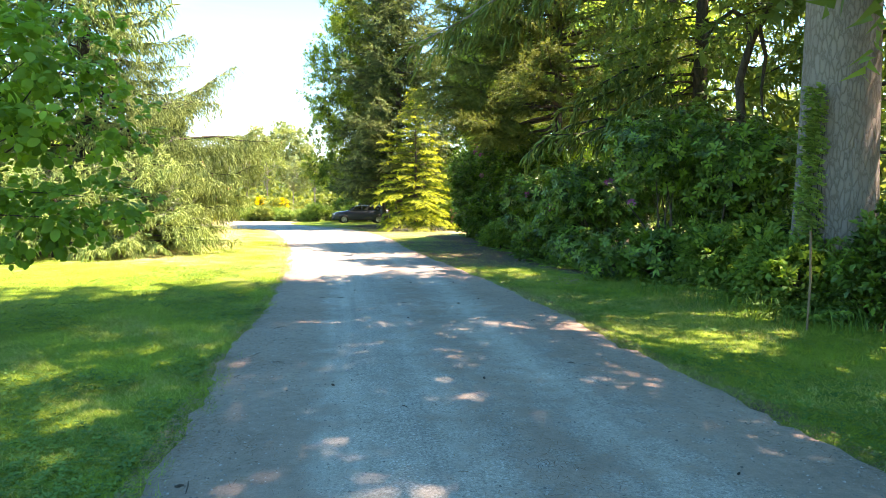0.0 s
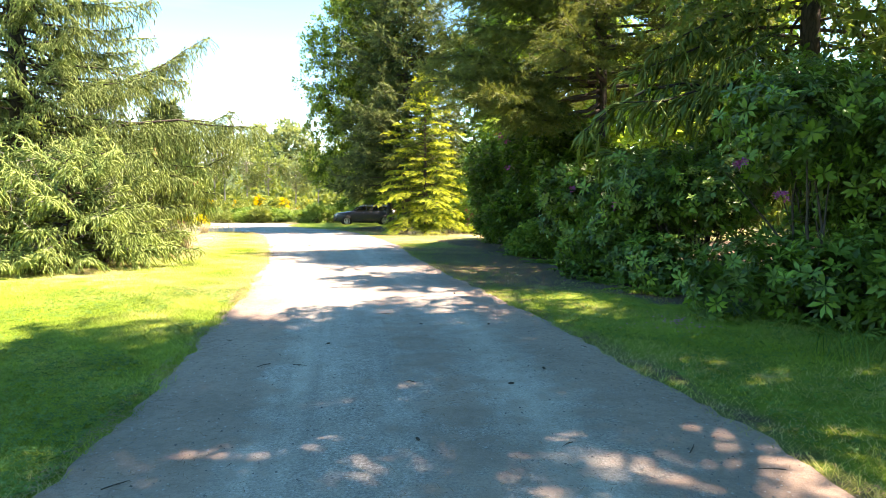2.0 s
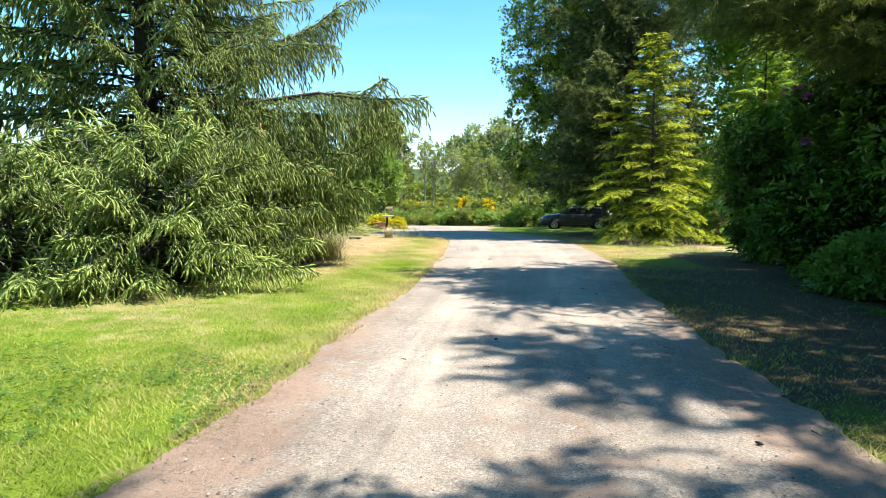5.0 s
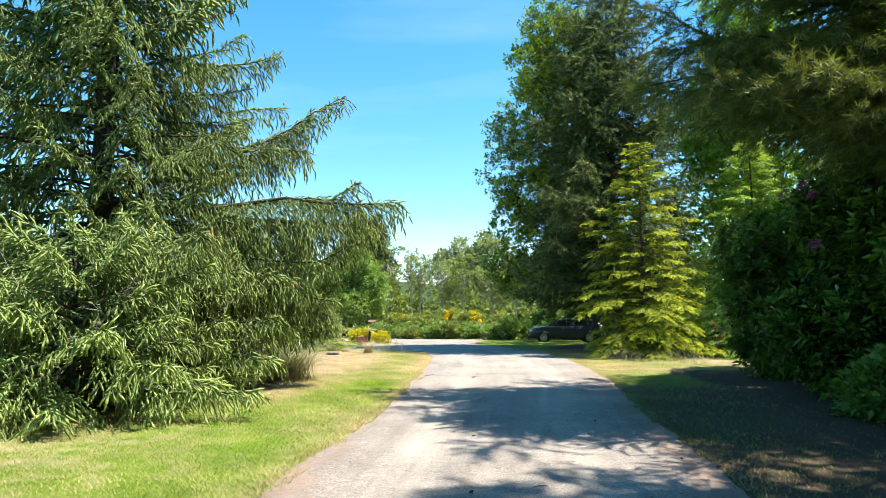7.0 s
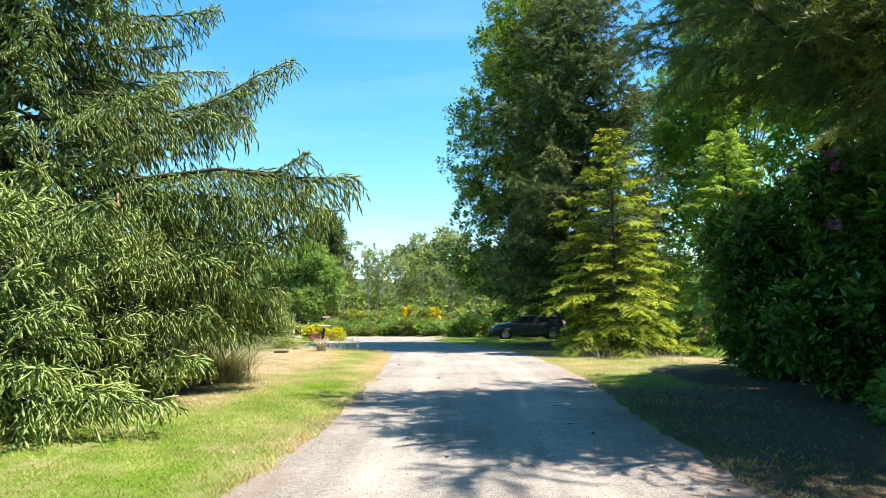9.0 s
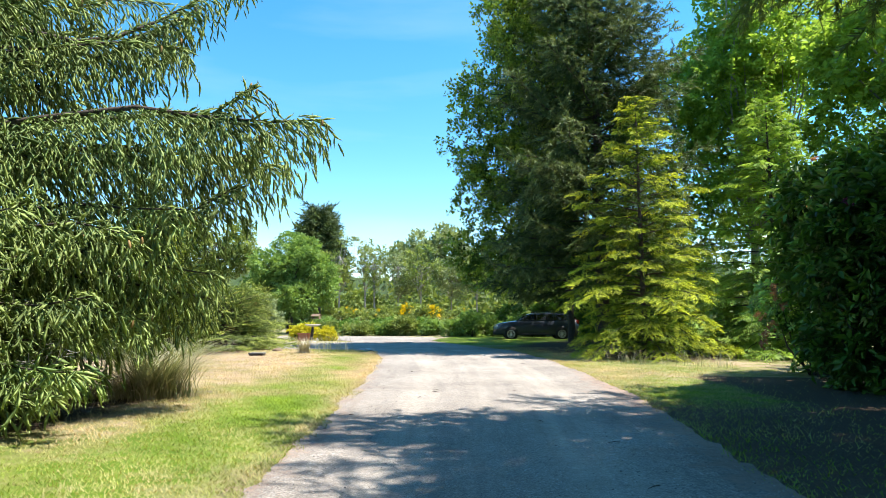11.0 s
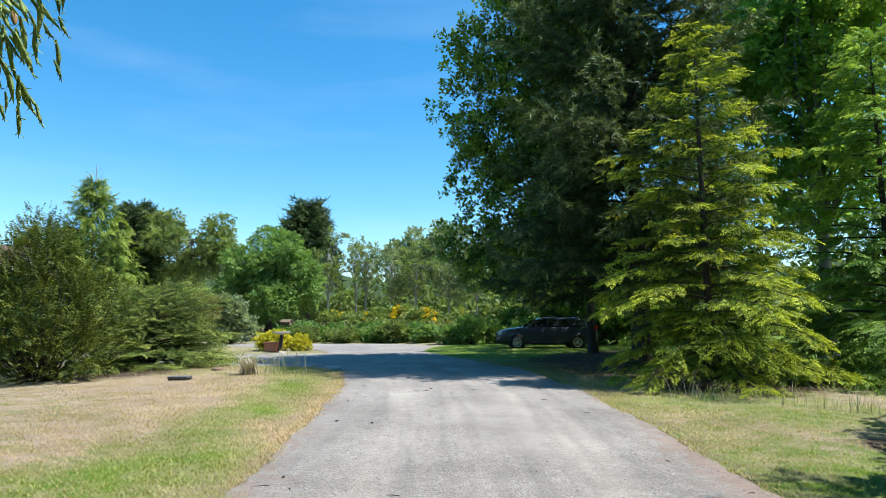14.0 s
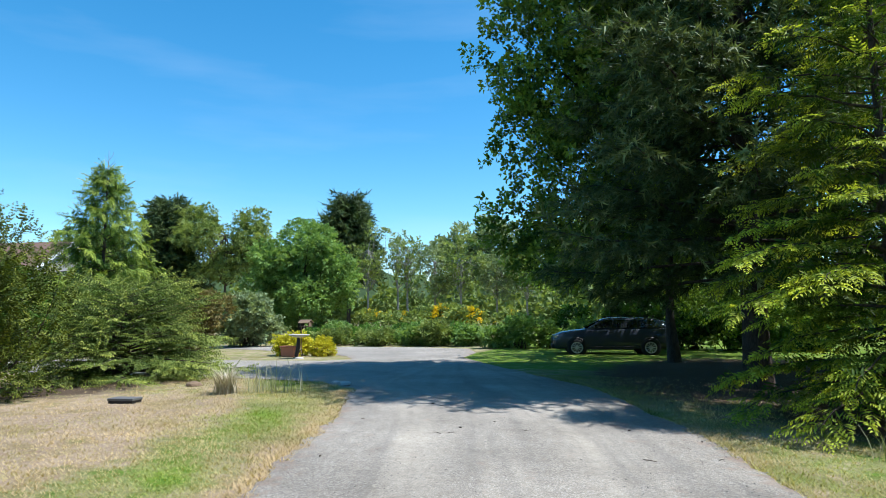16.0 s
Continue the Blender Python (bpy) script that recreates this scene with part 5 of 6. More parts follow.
LOW = "low leafy undergrowth beside the spruce"
for k, (x, y) in enumerate([(-12.6, 16.8), (-13.8, 16.4), (-15.0, 16.2)]):
    leafy("low_shrub", x, y, random_lobes(5, (0, 0, 0.35), (0.7, 0.5, 0.25), (0.3, 0.5), 110 + k), LOW, "shrub", M_BRAMBLE, T_LEAF, 40, 0.2, None, None, 110 + k)
SIDE = "leafy green undergrowth at the foot of the rhododendrons"
for k, (x, y, q) in enumerate([(6.6, 11.6, 1.2), (5.3, 11.4, 0.9), (2.9, 18.0, 0.7), (2.3, 22.6, 0.7), (7.2, 9.6, 1.3), (5.5, 9.9, 1.0), (6.5, 8.8, 1.25), (7.6, 8.6, 1.3)]):
    leafy("low_shrub", x, y, random_lobes(7, (0, 0, q * 0.55), (q * 0.8, q * 0.8, q * 0.45), (0.35, 0.6), 120 + k), SIDE, "shrub", M_BRAMBLE if k % 2 else M_RHODO, T_LEAF, 42, 0.2, None, None, 120 + k)
leafy("pieris_bush", 1.8, 32.5, random_lobes(13, (0, 0, 2.1), (0.9, 1.0, 2.0), (0.55, 0.85), 130), "pieris bush with red young leaves", "shrub", M_RHODO, T_ROSE, 20, 0.16, None, None, 130, young=0.9)


def clusters(name, places, mat, size, label, category, seed, forms):
    """Flower heads or young leaf tufts, each one a thing of its own shape on its shrub."""
    r = np.random.default_rng(seed)
    for x, y, z in places:
        t = thing(name, x, y, z, label, category, label.split()[0] + " blooms")
        n = 9
        D = unit(r.normal(0, 1, (n, 3)) + [-0.6, -0.6, 0.8])
        clothe("petals", t, forms, D * size * 0.3, D, np.tile([0, 0, 1.0], (n, 1)) + r.normal(0, 0.3, (n, 3)), np.full(n, size), np.zeros(n), mat)["kind"] = "stuff"


clusters("flower_head", [(1.45, 23.9, 3.45), (1.2, 23.4, 3.5), (1.5, 24.4, 2.7), (1.4, 26.2, 3.9), (3.2, 12.2, 2.0), (3.6, 12.0, 1.6), (2.6, 19.6, 1.9), (1.0, 28.0, 3.0), (2.8, 16.3, 1.5)], M_PINK, 0.075, "purple rhododendron flower head", "flower", 140, [T_LEAF[0]])
tuft_at = np.random.default_rng(142)
clusters("leaf_tuft", [(0.55 + 0.3 * max(0.0, q - 1.0) * (q > 1) + tuft_at.normal(0, 0.16), 31.9 - 0.25 * tuft_at.random(), q) for q in np.linspace(0.7, 4.5, 20)], M_RED, 0.085, "red young leaves on the pieris", "leaves", 141, [T_LEAF[1]])

# ---- far hedge, broom and bed ----
HEDGE = "low bramble and fern hedge across the drive's end"
for k in range(11):
    x, q = -26.0 + 1.05 * k, 0.65 + 0.55 * ((k * 0.618) % 1.0)
    leafy("bramble_bush", x, 61.9 + 1.3 * math.sin(k * 2.3), random_lobes(7, (0, 0, 0.5 * q), (0.9, 0.7, 0.4 * q), (0.3, 0.62), 150 + k), HEDGE, "shrub", (M_BRAMBLE, M_MAPLE, M_ALDER)[k % 3], T_LEAF, 20, 0.32, None, None, 150 + k, group="bramble hedge", rough=0.45, up=0.9)
for k in range(9):
    grass_clump("tall_weed", -25.0 + 1.6 * k, 64.6 + 1.2 * math.sin(k * 1.9), 90, 1.3, 0.5, "tall seeding meadow grass behind the brambles", 0.75, 300 + k, 0.016, lean=0.4)
for k, (x, y, h) in enumerate([(-23.6, 68.5, 1.7), (-20.4, 69.5, 2.2), (-17.6, 67.5, 1.8), (-21.8, 66.5, 1.5), (-25.4, 70.0, 1.8), (-15.6, 70.5, 1.6)]):
    t = leafy("broom_bush", x, y, random_lobes(7, (0, 0, h * 0.6), (1.0, 0.8, h * 0.35), (0.5, 0.8), 170 + k), "broom bush in yellow flower", "shrub", M_ALDER, T_LEAF, 16, 0.4, None, None, 170 + k, up=0.9, group="broom bushes")
    r = np.random.default_rng(180 + k)
    P, N, dp = lobes_points(random_lobes(5, (0, 0, h * 0.75), (0.8, 0.6, h * 0.25), (0.4, 0.6), 190 + k), 15 if k in (1, 2) else 4, r)
    clothe("flowers", t, [T_LEAF[0]], P, N + [0, 0, 0.6], np.tile([0, 0, 1.0], (len(P), 1)), np.full(len(P), 0.3), np.zeros(len(P)), M_BROOM, "bright yellow broom flowers")["kind"] = "stuff"
for k, (x, y, h) in enumerate([(-11.9, 58.6, 1.5), (-10.7, 59.3, 1.0), (-13.4, 59.4, 0.7), (-12.6, 60.4, 0.9), (-9.2, 59.6, 1.1)]):
    leafy("garden_shrub", x, y, random_lobes(6, (0, 0, h * 0.6), (0.5, 0.5, h * 0.4), (0.3, 0.5), 200 + k), "loose light green shrub beside the parked car", "shrub", M_MAPLE, T_LEAF, 26, 0.3, None, None, 200 + k)


# ---- made things ----
def plain(name, colour, rough=0.6, spec=0.4, metal=0.0, vary=0.25, scale=14.0):
    m, n, l, b = material(name, rough, spec, metal)
    dark = tuple(c * (1 - vary) for c in colour)
    l.new(mix(n, l, noise_at(n, l, scale, 5.0, place(n)), dark, colour), b.inputs["Base Color"])
    return m


def solid():
    return bmesh.new()


def add_box(bm, cx, cy, cz, sx, sy, sz, turn=None, bevel=0.0):
    r = bmesh.ops.create_cube(bm, size=1.0)
    bmesh.ops.scale(bm, vec=(sx, sy, sz), verts=r["verts"])
    if bevel:
        es = list({e for v in r["verts"] for e in v.link_edges})
        got = bmesh.ops.bevel(bm, geom=es, offset=bevel, segments=2, affect="EDGES", profile=0.6)
        vs = list({v for f in got["faces"] for v in f.verts} | {v for v in r["verts"] if v.is_valid})
    else:
        vs = r["verts"]
    if turn is not None:
        bmesh.ops.rotate(bm, cent=(0, 0, 0), matrix=turn, verts=vs)
    bmesh.ops.translate(bm, vec=(cx, cy, cz), verts=vs)
    return bm


def lathe(profile, sides, mat, name, smooth=True):
    """A turned form from rows of radius and height."""
    rows = [(0, 0, z_, max(r_, 0.0005)) for r_, z_ in profile]
    v, f = [], []
    a = np.arange(sides) * 2 * np.pi / sides
    for _, _, z_, r_ in rows:
        v.append(np.stack([np.cos(a) * r_, np.sin(a) * r_, np.full(sides, z_)], -1))
    n = len(rows)
    i, j = np.meshgrid(np.arange(n - 1), np.arange(sides), indexing="ij")
    q = np.stack([i * sides + j, i * sides + (j + 1) % sides, (i + 1) * sides + (j + 1) % sides, (i + 1) * sides + j], -1).reshape(-1, 4)
    return mesh_of(name, np.concatenate(v), q, mat, None, smooth)


M_PAINT = plain("dark_car_paint", (0.035, 0.041, 0.058), 0.24, 0.5, 0.0, 0.1)
bpy.data.materials["dark_car_paint"].node_tree.nodes["Principled BSDF"].inputs["Coat Weight"].default_value = 0.35
M_TRIM = plain("black_plastic", (0.02, 0.02, 0.021), 0.6, 0.3)
M_TYRE = plain("tyre_rubber", (0.018, 0.018, 0.018), 0.85, 0.2)
M_ALLOY = plain("wheel_alloy", (0.62, 0.62, 0.64), 0.35, 0.5, 0.5, 0.1)
M_WINDOW = plain("tinted_window", (0.012, 0.015, 0.018), 0.04, 0.8, 0.0, 0.1)
M_LAMP = plain("clear_lamp", (0.6, 0.62, 0.65), 0.1, 0.7, 0.3, 0.1)
M_TAIL = plain("red_lamp", (0.3, 0.01, 0.01), 0.15, 0.6)
M_TERRA = plain("terracotta", (0.5, 0.2, 0.12), 0.85, 0.2)
M_STONE = plain("pale_stone", (0.5, 0.48, 0.45), 0.9, 0.2)
M_BLACK = plain("black_iron", (0.02, 0.02, 0.022), 0.5, 0.4)
M_WOOD = plain("weathered_wood", (0.26, 0.18, 0.12), 0.85, 0.2, 0.0, 0.5, 30.0)
M_GREYBOX = plain("grey_plastic", (0.14, 0.14, 0.14), 0.7, 0.2)
M_PEBBLE, pn, pl, pb = material("pebble_stone", 0.9, 0.2)
pl.new(mix(pn, pl, attr(pn, "tint"), (0.08, 0.075, 0.07), (0.36, 0.335, 0.305)), pb.inputs["Base Color"])


def loft(stations, rings):
    """A skin through cross sections: rings is an array of stations by points by (y, z)."""
    n, k = len(stations), len(rings[0])
    v = np.array([[x_, p[0], p[1]] for x_, ring in zip(stations, rings) for p in ring])
    i, j = np.meshgrid(np.arange(n - 1), np.arange(k), indexing="ij")
    q = np.stack([i * k + j, i * k + (j + 1) % k, (i + 1) * k + (j + 1) % k, (i + 1) * k + j], -1).reshape(-1, 4)
    return v, q


def parked_car(x, y, turn):
    car = thing("car", x, y, 0.03, "dark grey estate car with roof rails parked on grass", "car", turn=turn)
    W = 0.92
    xs = [2.47, 2.44, 2.34, 2.1, 1.6, 1.05, 0.2, -0.8, -1.7, -2.2, -2.42, -2.47]
    top = [0.66, 0.76, 0.84, 0.93, 1.0, 1.06, 1.06, 1.08, 1.1, 1.1, 1.04, 0.8]
    wid = [0.62, 0.74, 0.84, 0.9, 0.92, 0.93, 0.94, 0.94, 0.93, 0.9, 0.83, 0.72]
    rings = []
    for t_, w in zip(top, wid):
        half = [(0.0, 0.26), (w * 0.86, 0.26), (w * 0.98, 0.36), (w, 0.55), (w * 0.995, 0.74), (w * 0.965, t_ - 0.05), (w * 0.86, t_), (0.0, t_ + 0.03)]
        rings.append([(a, b) for a, b in half] + [(-a, b) for a, b in half[::-1][1:-1]])
    v, q = loft(xs, rings)
    part("body", mesh_of("body", v, q, M_PAINT, None, True), car)
    gx = [1.12, 0.85, 0.42, 0.1, -0.9, -1.75, -2.1, -2.34]
    gt = [1.07, 1.25, 1.46, 1.52, 1.54, 1.48, 1.38, 1.1]
    gw = [0.72, 0.7, 0.65, 0.64, 0.64, 0.63, 0.62, 0.68]
    rings = []
    for t_, w in zip(gt, gw):
        half = [(0.0, 1.03), (0.84, 1.03), (0.5 * (0.84 + w), 0.5 * (1.03 + t_) + 0.02), (w, t_ - 0.04), (w * 0.85, t_), (0.0, t_ + 0.015)]
        rings.append(half + [(-a, b) for a, b in half[::-1][1:-1]])
    v, q = loft(gx, rings)
    part("cabin", mesh_of("cabin", v, q, M_PAINT, None, True), car)
    for sg in (1, -1):
        for x0, x1, x2, x3 in ((0.92, 0.5, 0.02, 0.02), (-0.06, -0.06, -0.95, -0.95), (-1.03, -1.03, -1.72, -2.02)):
            bm = solid()
            vs = [bm.verts.new((a, sg * (0.855 if z_ < 1.2 else 0.69), z_)) for a, z_ in ((x0, 1.12), (x1, 1.43 if x1 < 0.4 else 1.4), (x2, 1.45 if x2 > -1.5 else 1.4), (x3, 1.12))]
            bm.faces.new(vs)
            got = bmesh.ops.extrude_face_region(bm, geom=list(bm.faces))
            bmesh.ops.translate(bm, vec=(0, sg * 0.012, 0), verts=[g for g in got["geom"] if isinstance(g, bmesh.types.BMVert)])
            part("side_window", (bm, M_WINDOW), car)
        bm = solid()
        add_box(bm, -0.75, sg * 0.6, 1.59, 1.9, 0.035, 0.03, None, 0.008)
        for a in (0.15, -0.75, -1.65):
            add_box(bm, a, sg * 0.6, 1.555, 0.08, 0.03, 0.05)
        part("roof_rail", (bm, M_TRIM), car)
        bm = add_box(solid(), 0.86, sg * 1.0, 1.13, 0.16, 0.2, 0.13, None, 0.03)
        part("wing_mirror", (bm, M_PAINT), car)
        for a in (-0.02, -1.0):
            part("door_handle", (add_box(solid(), a + 0.12, sg * 0.945, 0.94, 0.2, 0.03, 0.035, None, 0.008), M_TRIM), car)
        part("headlight", (add_box(solid(), 2.3, sg * 0.7, 0.76, 0.26, 0.3, 0.13, None, 0.03), M_LAMP), car, "clear headlight")
        part("tail_light", (add_box(solid(), -2.38, sg * 0.72, 0.98, 0.16, 0.24, 0.2, None, 0.03), M_TAIL), car, "red tail light")
        part("sill", (add_box(solid(), 0.0, sg * 0.9, 0.3, 2.3, 0.1, 0.12, None, 0.02), M_TRIM), car, "black plastic sill")
    for sign_x, name, zz in ((1, "windscreen", 0), (-1, "rear_window", 0)):
        bm = solid()
        pts = [(1.1, 0.66, 1.1), (0.47, 0.58, 1.45), (0.47, -0.58, 1.45), (1.1, -0.66, 1.1)] if sign_x > 0 else [(-2.34, 0.6, 1.13), (-2.12, 0.54, 1.36), (-2.12, -0.54, 1.36), (-2.34, -0.6, 1.13)]
        bm.faces.new([bm.verts.new((a + 0.03 * sign_x, b, c + 0.02)) for a, b, c in pts])
        part(name, (bm, M_WINDOW), car)
    part("grille", (add_box(solid(), 2.46, 0, 0.62, 0.05, 1.0, 0.2, None, 0.02), M_TRIM), car, "black grille")
    part("bumper", (add_box(solid(), 2.44, 0, 0.36, 0.14, 1.5, 0.18, None, 0.05), M_TRIM), car, "black lower bumper")
    tyre = lathe([(0.2, -0.1), (0.31, -0.115), (0.335, -0.09), (0.34, 0), (0.335, 0.09), (0.31, 0.115), (0.2, 0.1)], 28, M_TYRE, "tyre")
    rim = solid()
    bmesh.ops.create_cone(rim, cap_ends=True, segments=24, radius1=0.06, radius2=0.05, depth=0.05)
    for k in range(10):
        a = k * math.pi / 5
        add_box(rim, math.cos(a) * 0.125, math.sin(a) * 0.125, 0.0, 0.19, 0.028, 0.03, Matrix.Rotation(a, 3, "Z"))
    for k in range(28):
        a = k * math.pi / 14
        add_box(rim, math.cos(a) * 0.215, math.sin(a) * 0.215, 0.0, 0.03, 0.052, 0.06, Matrix.Rotation(a, 3, "Z"))
    rim_mesh = bpy.data.meshes.new("rim")
    rim.to_mesh(rim_mesh)
    rim.free()
    rim_mesh.materials.append(M_ALLOY)
    arch = lathe([(0.33, -0.012), (0.41, -0.012), (0.41, 0.012), (0.33, 0.012)], 28, M_TRIM, "arch")
    for a in (1.5, -1.45):
        for sg in (1, -1):
            w = part("wheel", tyre, car)
            w.matrix_local = pose(a, sg * 0.89, 0.31, -90 * sg, 0, 0)
            rm = part("rim", rim_mesh, w, "silver multi-spoke alloy rim")
            rm.matrix_local = pose(0, 0, 0.09)
            ar = part("wheel_arch", arch, car, "black plastic wheel arch")
            ar.matrix_local = pose(a, sg * 0.93, 0.33, 90, 0, 0)
    return car


parked_car(-7.2, 55.2, -167.6)


def bird_bath(x, y):
    t = thing("bird_bath", x, y, 0.02, "grey bird bath bowl on a black curved pedestal", "bird bath")
    part("bowl", lathe([(0.02, 0.84), (0.12, 0.84), (0.3, 0.89), (0.42, 0.93), (0.43, 0.96), (0.4, 0.965), (0.28, 0.92), (0.0, 0.9)], 28, M_STONE, "bowl"), t, "grey stone bowl")
    s_ = np.linspace(0, 1, 9)
    path = np.column_stack([-0.16 * (1 - s_) ** 3 - 0.02, np.zeros(9), s_ * 0.86, 0.05 + 0.035 * np.sin(s_ * math.pi) + 0.03 * (1 - s_) ** 6])
    v, f = tubes([path], 10)
    part("pedestal", mesh_of("pedestal", v, f, M_BLACK, None, True), t, "black curved pedestal")
    part("foot", lathe([(0.2, -0.02), (0.21, 0.02), (0.12, 0.05), (0.0, 0.06)], 20, M_STONE, "foot"), t)


def bird_feeder(x, y):
    t = thing("bird_feeder", x, y, 0.0, "small wooden roofed bird feeder on a thin pole", "bird feeder")
    v, f = tubes([[(0, 0, -0.05, 0.016), (0, 0, 1.35, 0.014)]], 8)
    part("pole", mesh_of("pole", v, f, M_WOOD), t)
    part("tray", (add_box(solid(), 0.2, 0, 1.3, 0.46, 0.3, 0.03, None, 0.005), M_WOOD), t)
    for sg in (1, -1):
        part("roof_board", (add_box(solid(), 0.2, sg * 0.1, 1.5, 0.52, 0.25, 0.025, Matrix.Rotation(radians(-32 * sg), 3, "X"), 0.004), M_WOOD), t)
        part("side_post", (add_box(solid(), 0.2 + sg * 0.2, 0, 1.39, 0.03, 0.2, 0.18), M_WOOD), t)


def planter(x, y):
    t = thing("planter", x, y, 0.02, "terracotta planter box on the grass island", "planter")
    bm = add_box(solid(), 0, 0, 0.24, 0.62, 0.42, 0.44, None, 0.02)
    part("box", (bm, M_TERRA), t)
    part("rim", (add_box(solid(), 0, 0, 0.43, 0.74, 0.48, 0.06, None, 0.015), M_TERRA), t)


bird_bath(-18.95, 49.6)
bird_feeder(-19.35, 50.4)
planter(-19.9, 50.4)
for k, (x, y, h, w) in enumerate([(-20.9, 51.4, 0.7, 0.5), (-20.2, 51.4, 0.8, 0.5), (-18.9, 51.4, 0.6, 0.36)]):
    leafy("golden_shrub", x, y, random_lobes(6, (0, 0, h * 0.6), (w * 0.6, w * 0.5, h * 0.35), (0.25, 0.4), 220 + k), "rounded bright yellow-leaved garden shrub", "shrub", M_YELLOW, T_LEAF, 60, 0.18, None, None, 220 + k, group="golden shrubs")


def valve_box(x, y, sx, sy, turn, label, z0=0.03):
    t = thing("valve_box", x, y, z0, label, "utility box", turn=turn)
    part("lid", (add_box(solid(), 0, 0, 0.09, sx, sy, 0.05, None, 0.012), M_GREYBOX), t)
    part("skirt", (add_box(solid(), 0, 0, 0.02, sx * 0.94, sy * 0.92, 0.14, None, 0.01), M_TRIM), t)


valve_box(-14.55, 36.8, 0.52, 0.32, 12, "grey plastic valve box lid in the dry lawn")


def stone(name, x, y, size, seed, label, mat=M_STONE, z0=0.0):
    r = np.random.default_rng(seed)
    bm = solid()
    bmesh.ops.create_icosphere(bm, subdivisions=2, radius=size)
    for v in bm.verts:
        v.co *= 1 + 0.25 * noise.noise(v.co * (2.2 / size) + Vector((seed, 0, 0)))
        v.co.z *= 0.55
    me = bpy.data.meshes.new(name)
    bm.to_mesh(me)
    bm.free()
    me.materials.append(mat)
    ob = new(name, me)
    ob.matrix_world = pose(x, y, z0 + size * 0.3, 0, 0, r.uniform(0, 360))
    return tagged(ob, label, "stone")


stone("edge_stone", -12.1, 40.9, 0.16, 1, "pale stone at the corner of the lawn")
stone("edge_stone", -12.5, 41.2, 0.12, 2, "pale stone at the corner of the lawn")
stone("edge_stone", -15.4, 39.6, 0.19, 3, "low brown stone in the dry lawn", M_WOOD)
for k, (x, y, h) in enumerate([(4.62, 7.9, 1.25), (4.9, 11.0, 1.1)]):
    v, f = tubes([[(0, 0, -0.1, 0.014), (0.02, 0, h * 0.5, 0.013), (0.01, 0.02, h, 0.013)]], 6)
    ob = new("fence_stake", mesh_of("fence_stake", v, f, M_WOOD, None, True))
    ob.matrix_world = pose(x, y, 0)
    tagged(ob, "thin weathered wooden stake among the undergrowth", "stake", "fence stakes")


def ivy(x, y, seed):
    """Ivy up the old spruce's trunk."""
    r = np.random.default_rng(seed)
    t = thing("ivy", x, y, 0, "bright green ivy climbing the old spruce trunk", "climber")
    n = 620
    z_ = r.uniform(0.1, 3.3, n)
    a = radians(-150) + r.normal(0, 0.13, n) * (1.3 - z_ * 0.15)
    rad = 0.6 - 0.018 * z_ + 0.2 * np.exp(-z_ * 0.9) + r.random(n) * 0.06
    P = np.stack([np.cos(a) * rad, np.sin(a) * rad, z_], -1)
    D = np.stack([np.cos(a), np.sin(a), np.full(n, 0.2)], -1) + r.normal(0, 0.5, (n, 3))
    runs = []
    for a0 in radians(-150) + np.array([-0.16, -0.05, 0.04, 0.15]):
        h = np.linspace(0.0, r.uniform(2.6, 3.2), 12)
        w = a0 + np.cumsum(r.normal(0, 0.03, 12))
        q = 0.6 - 0.018 * h + 0.2 * np.exp(-h * 0.9)
        runs.append(np.column_stack([np.cos(w) * q, np.sin(w) * q, h, 0.012 * (1 - h / 4)]))
    v, f = tubes(runs, 5)
    part("stem", mesh_of("stem", v, f, M_BARK, None, True), t, "thin brown ivy stems")
    clothe("leaves", t, [leaf_spray(3, 0.9, 0.4, 5)], P, D, np.tile([0, 0, 1.0], (n, 1)), np.full(n, 0.1), r.random(n), M_MAPLE)["kind"] = "stuff"


ivy(6.15, 9.9, 9)


def leaning_tree(x, y):
    """A dark crooked stem with bare limbs, behind the rhododendrons."""
    t = thing("bare_tree", x, y, 0, "dark crooked bare stem leaning behind the rhododendrons", "tree")
    for name, path in (("trunk", [(0, 0, -0.1, 0.13), (-0.1, 0, 1.6, 0.11), (-0.2, 0, 3.1, 0.1), (-0.3, 0, 4.2, 0.09), (-0.05, 0, 5.1, 0.085), (0.4, 0.1, 5.9, 0.075), (0.6, 0.2, 7.4, 0.05), (0.7, 0.2, 8.6, 0.02)]),
                       ("limb", [(-0.05, 0, 5.15, 0.07), (-0.25, -0.05, 5.5, 0.06), (-0.5, -0.05, 5.65, 0.05), (-0.8, 0, 5.45, 0.04), (-1.1, 0.05, 5.0, 0.02)]),
                       ("limb", [(0.1, 0, 5.3, 0.05), (0.2, -0.1, 4.7, 0.04), (0.1, -0.15, 4.0, 0.03), (0.15, -0.2, 3.3, 0.012)])):
        v, f = tubes([path], 8)
        part(name, mesh_of(name, v, f, M_BARK, None, True), t)


leaning_tree(6.6, 13.6)


# ---- litter on the drive ----
def strewn(n, seed):
    r = np.random.default_rng(seed)
    y = 2.5 + 36 * r.random(n) ** 1.2
    l_ = np.interp(y, [p[1] for p in LEFT[:14]], [p[0] for p in LEFT[:14]])
    r_ = np.interp(y, [p[1] for p in RIGHT[::-1]], [p[0] for p in RIGHT[::-1]])
    e = r.random(n)
    u_ = np.where(r.random(n) < 0.45, r.beta(1, 7, n) * np.sign(e - 0.5) % 1.0, e)
    P = np.stack([l_ + u_ * (r_ - l_), y], -1)
    return P[inside_by(DRIVE, P) > 0.05], r


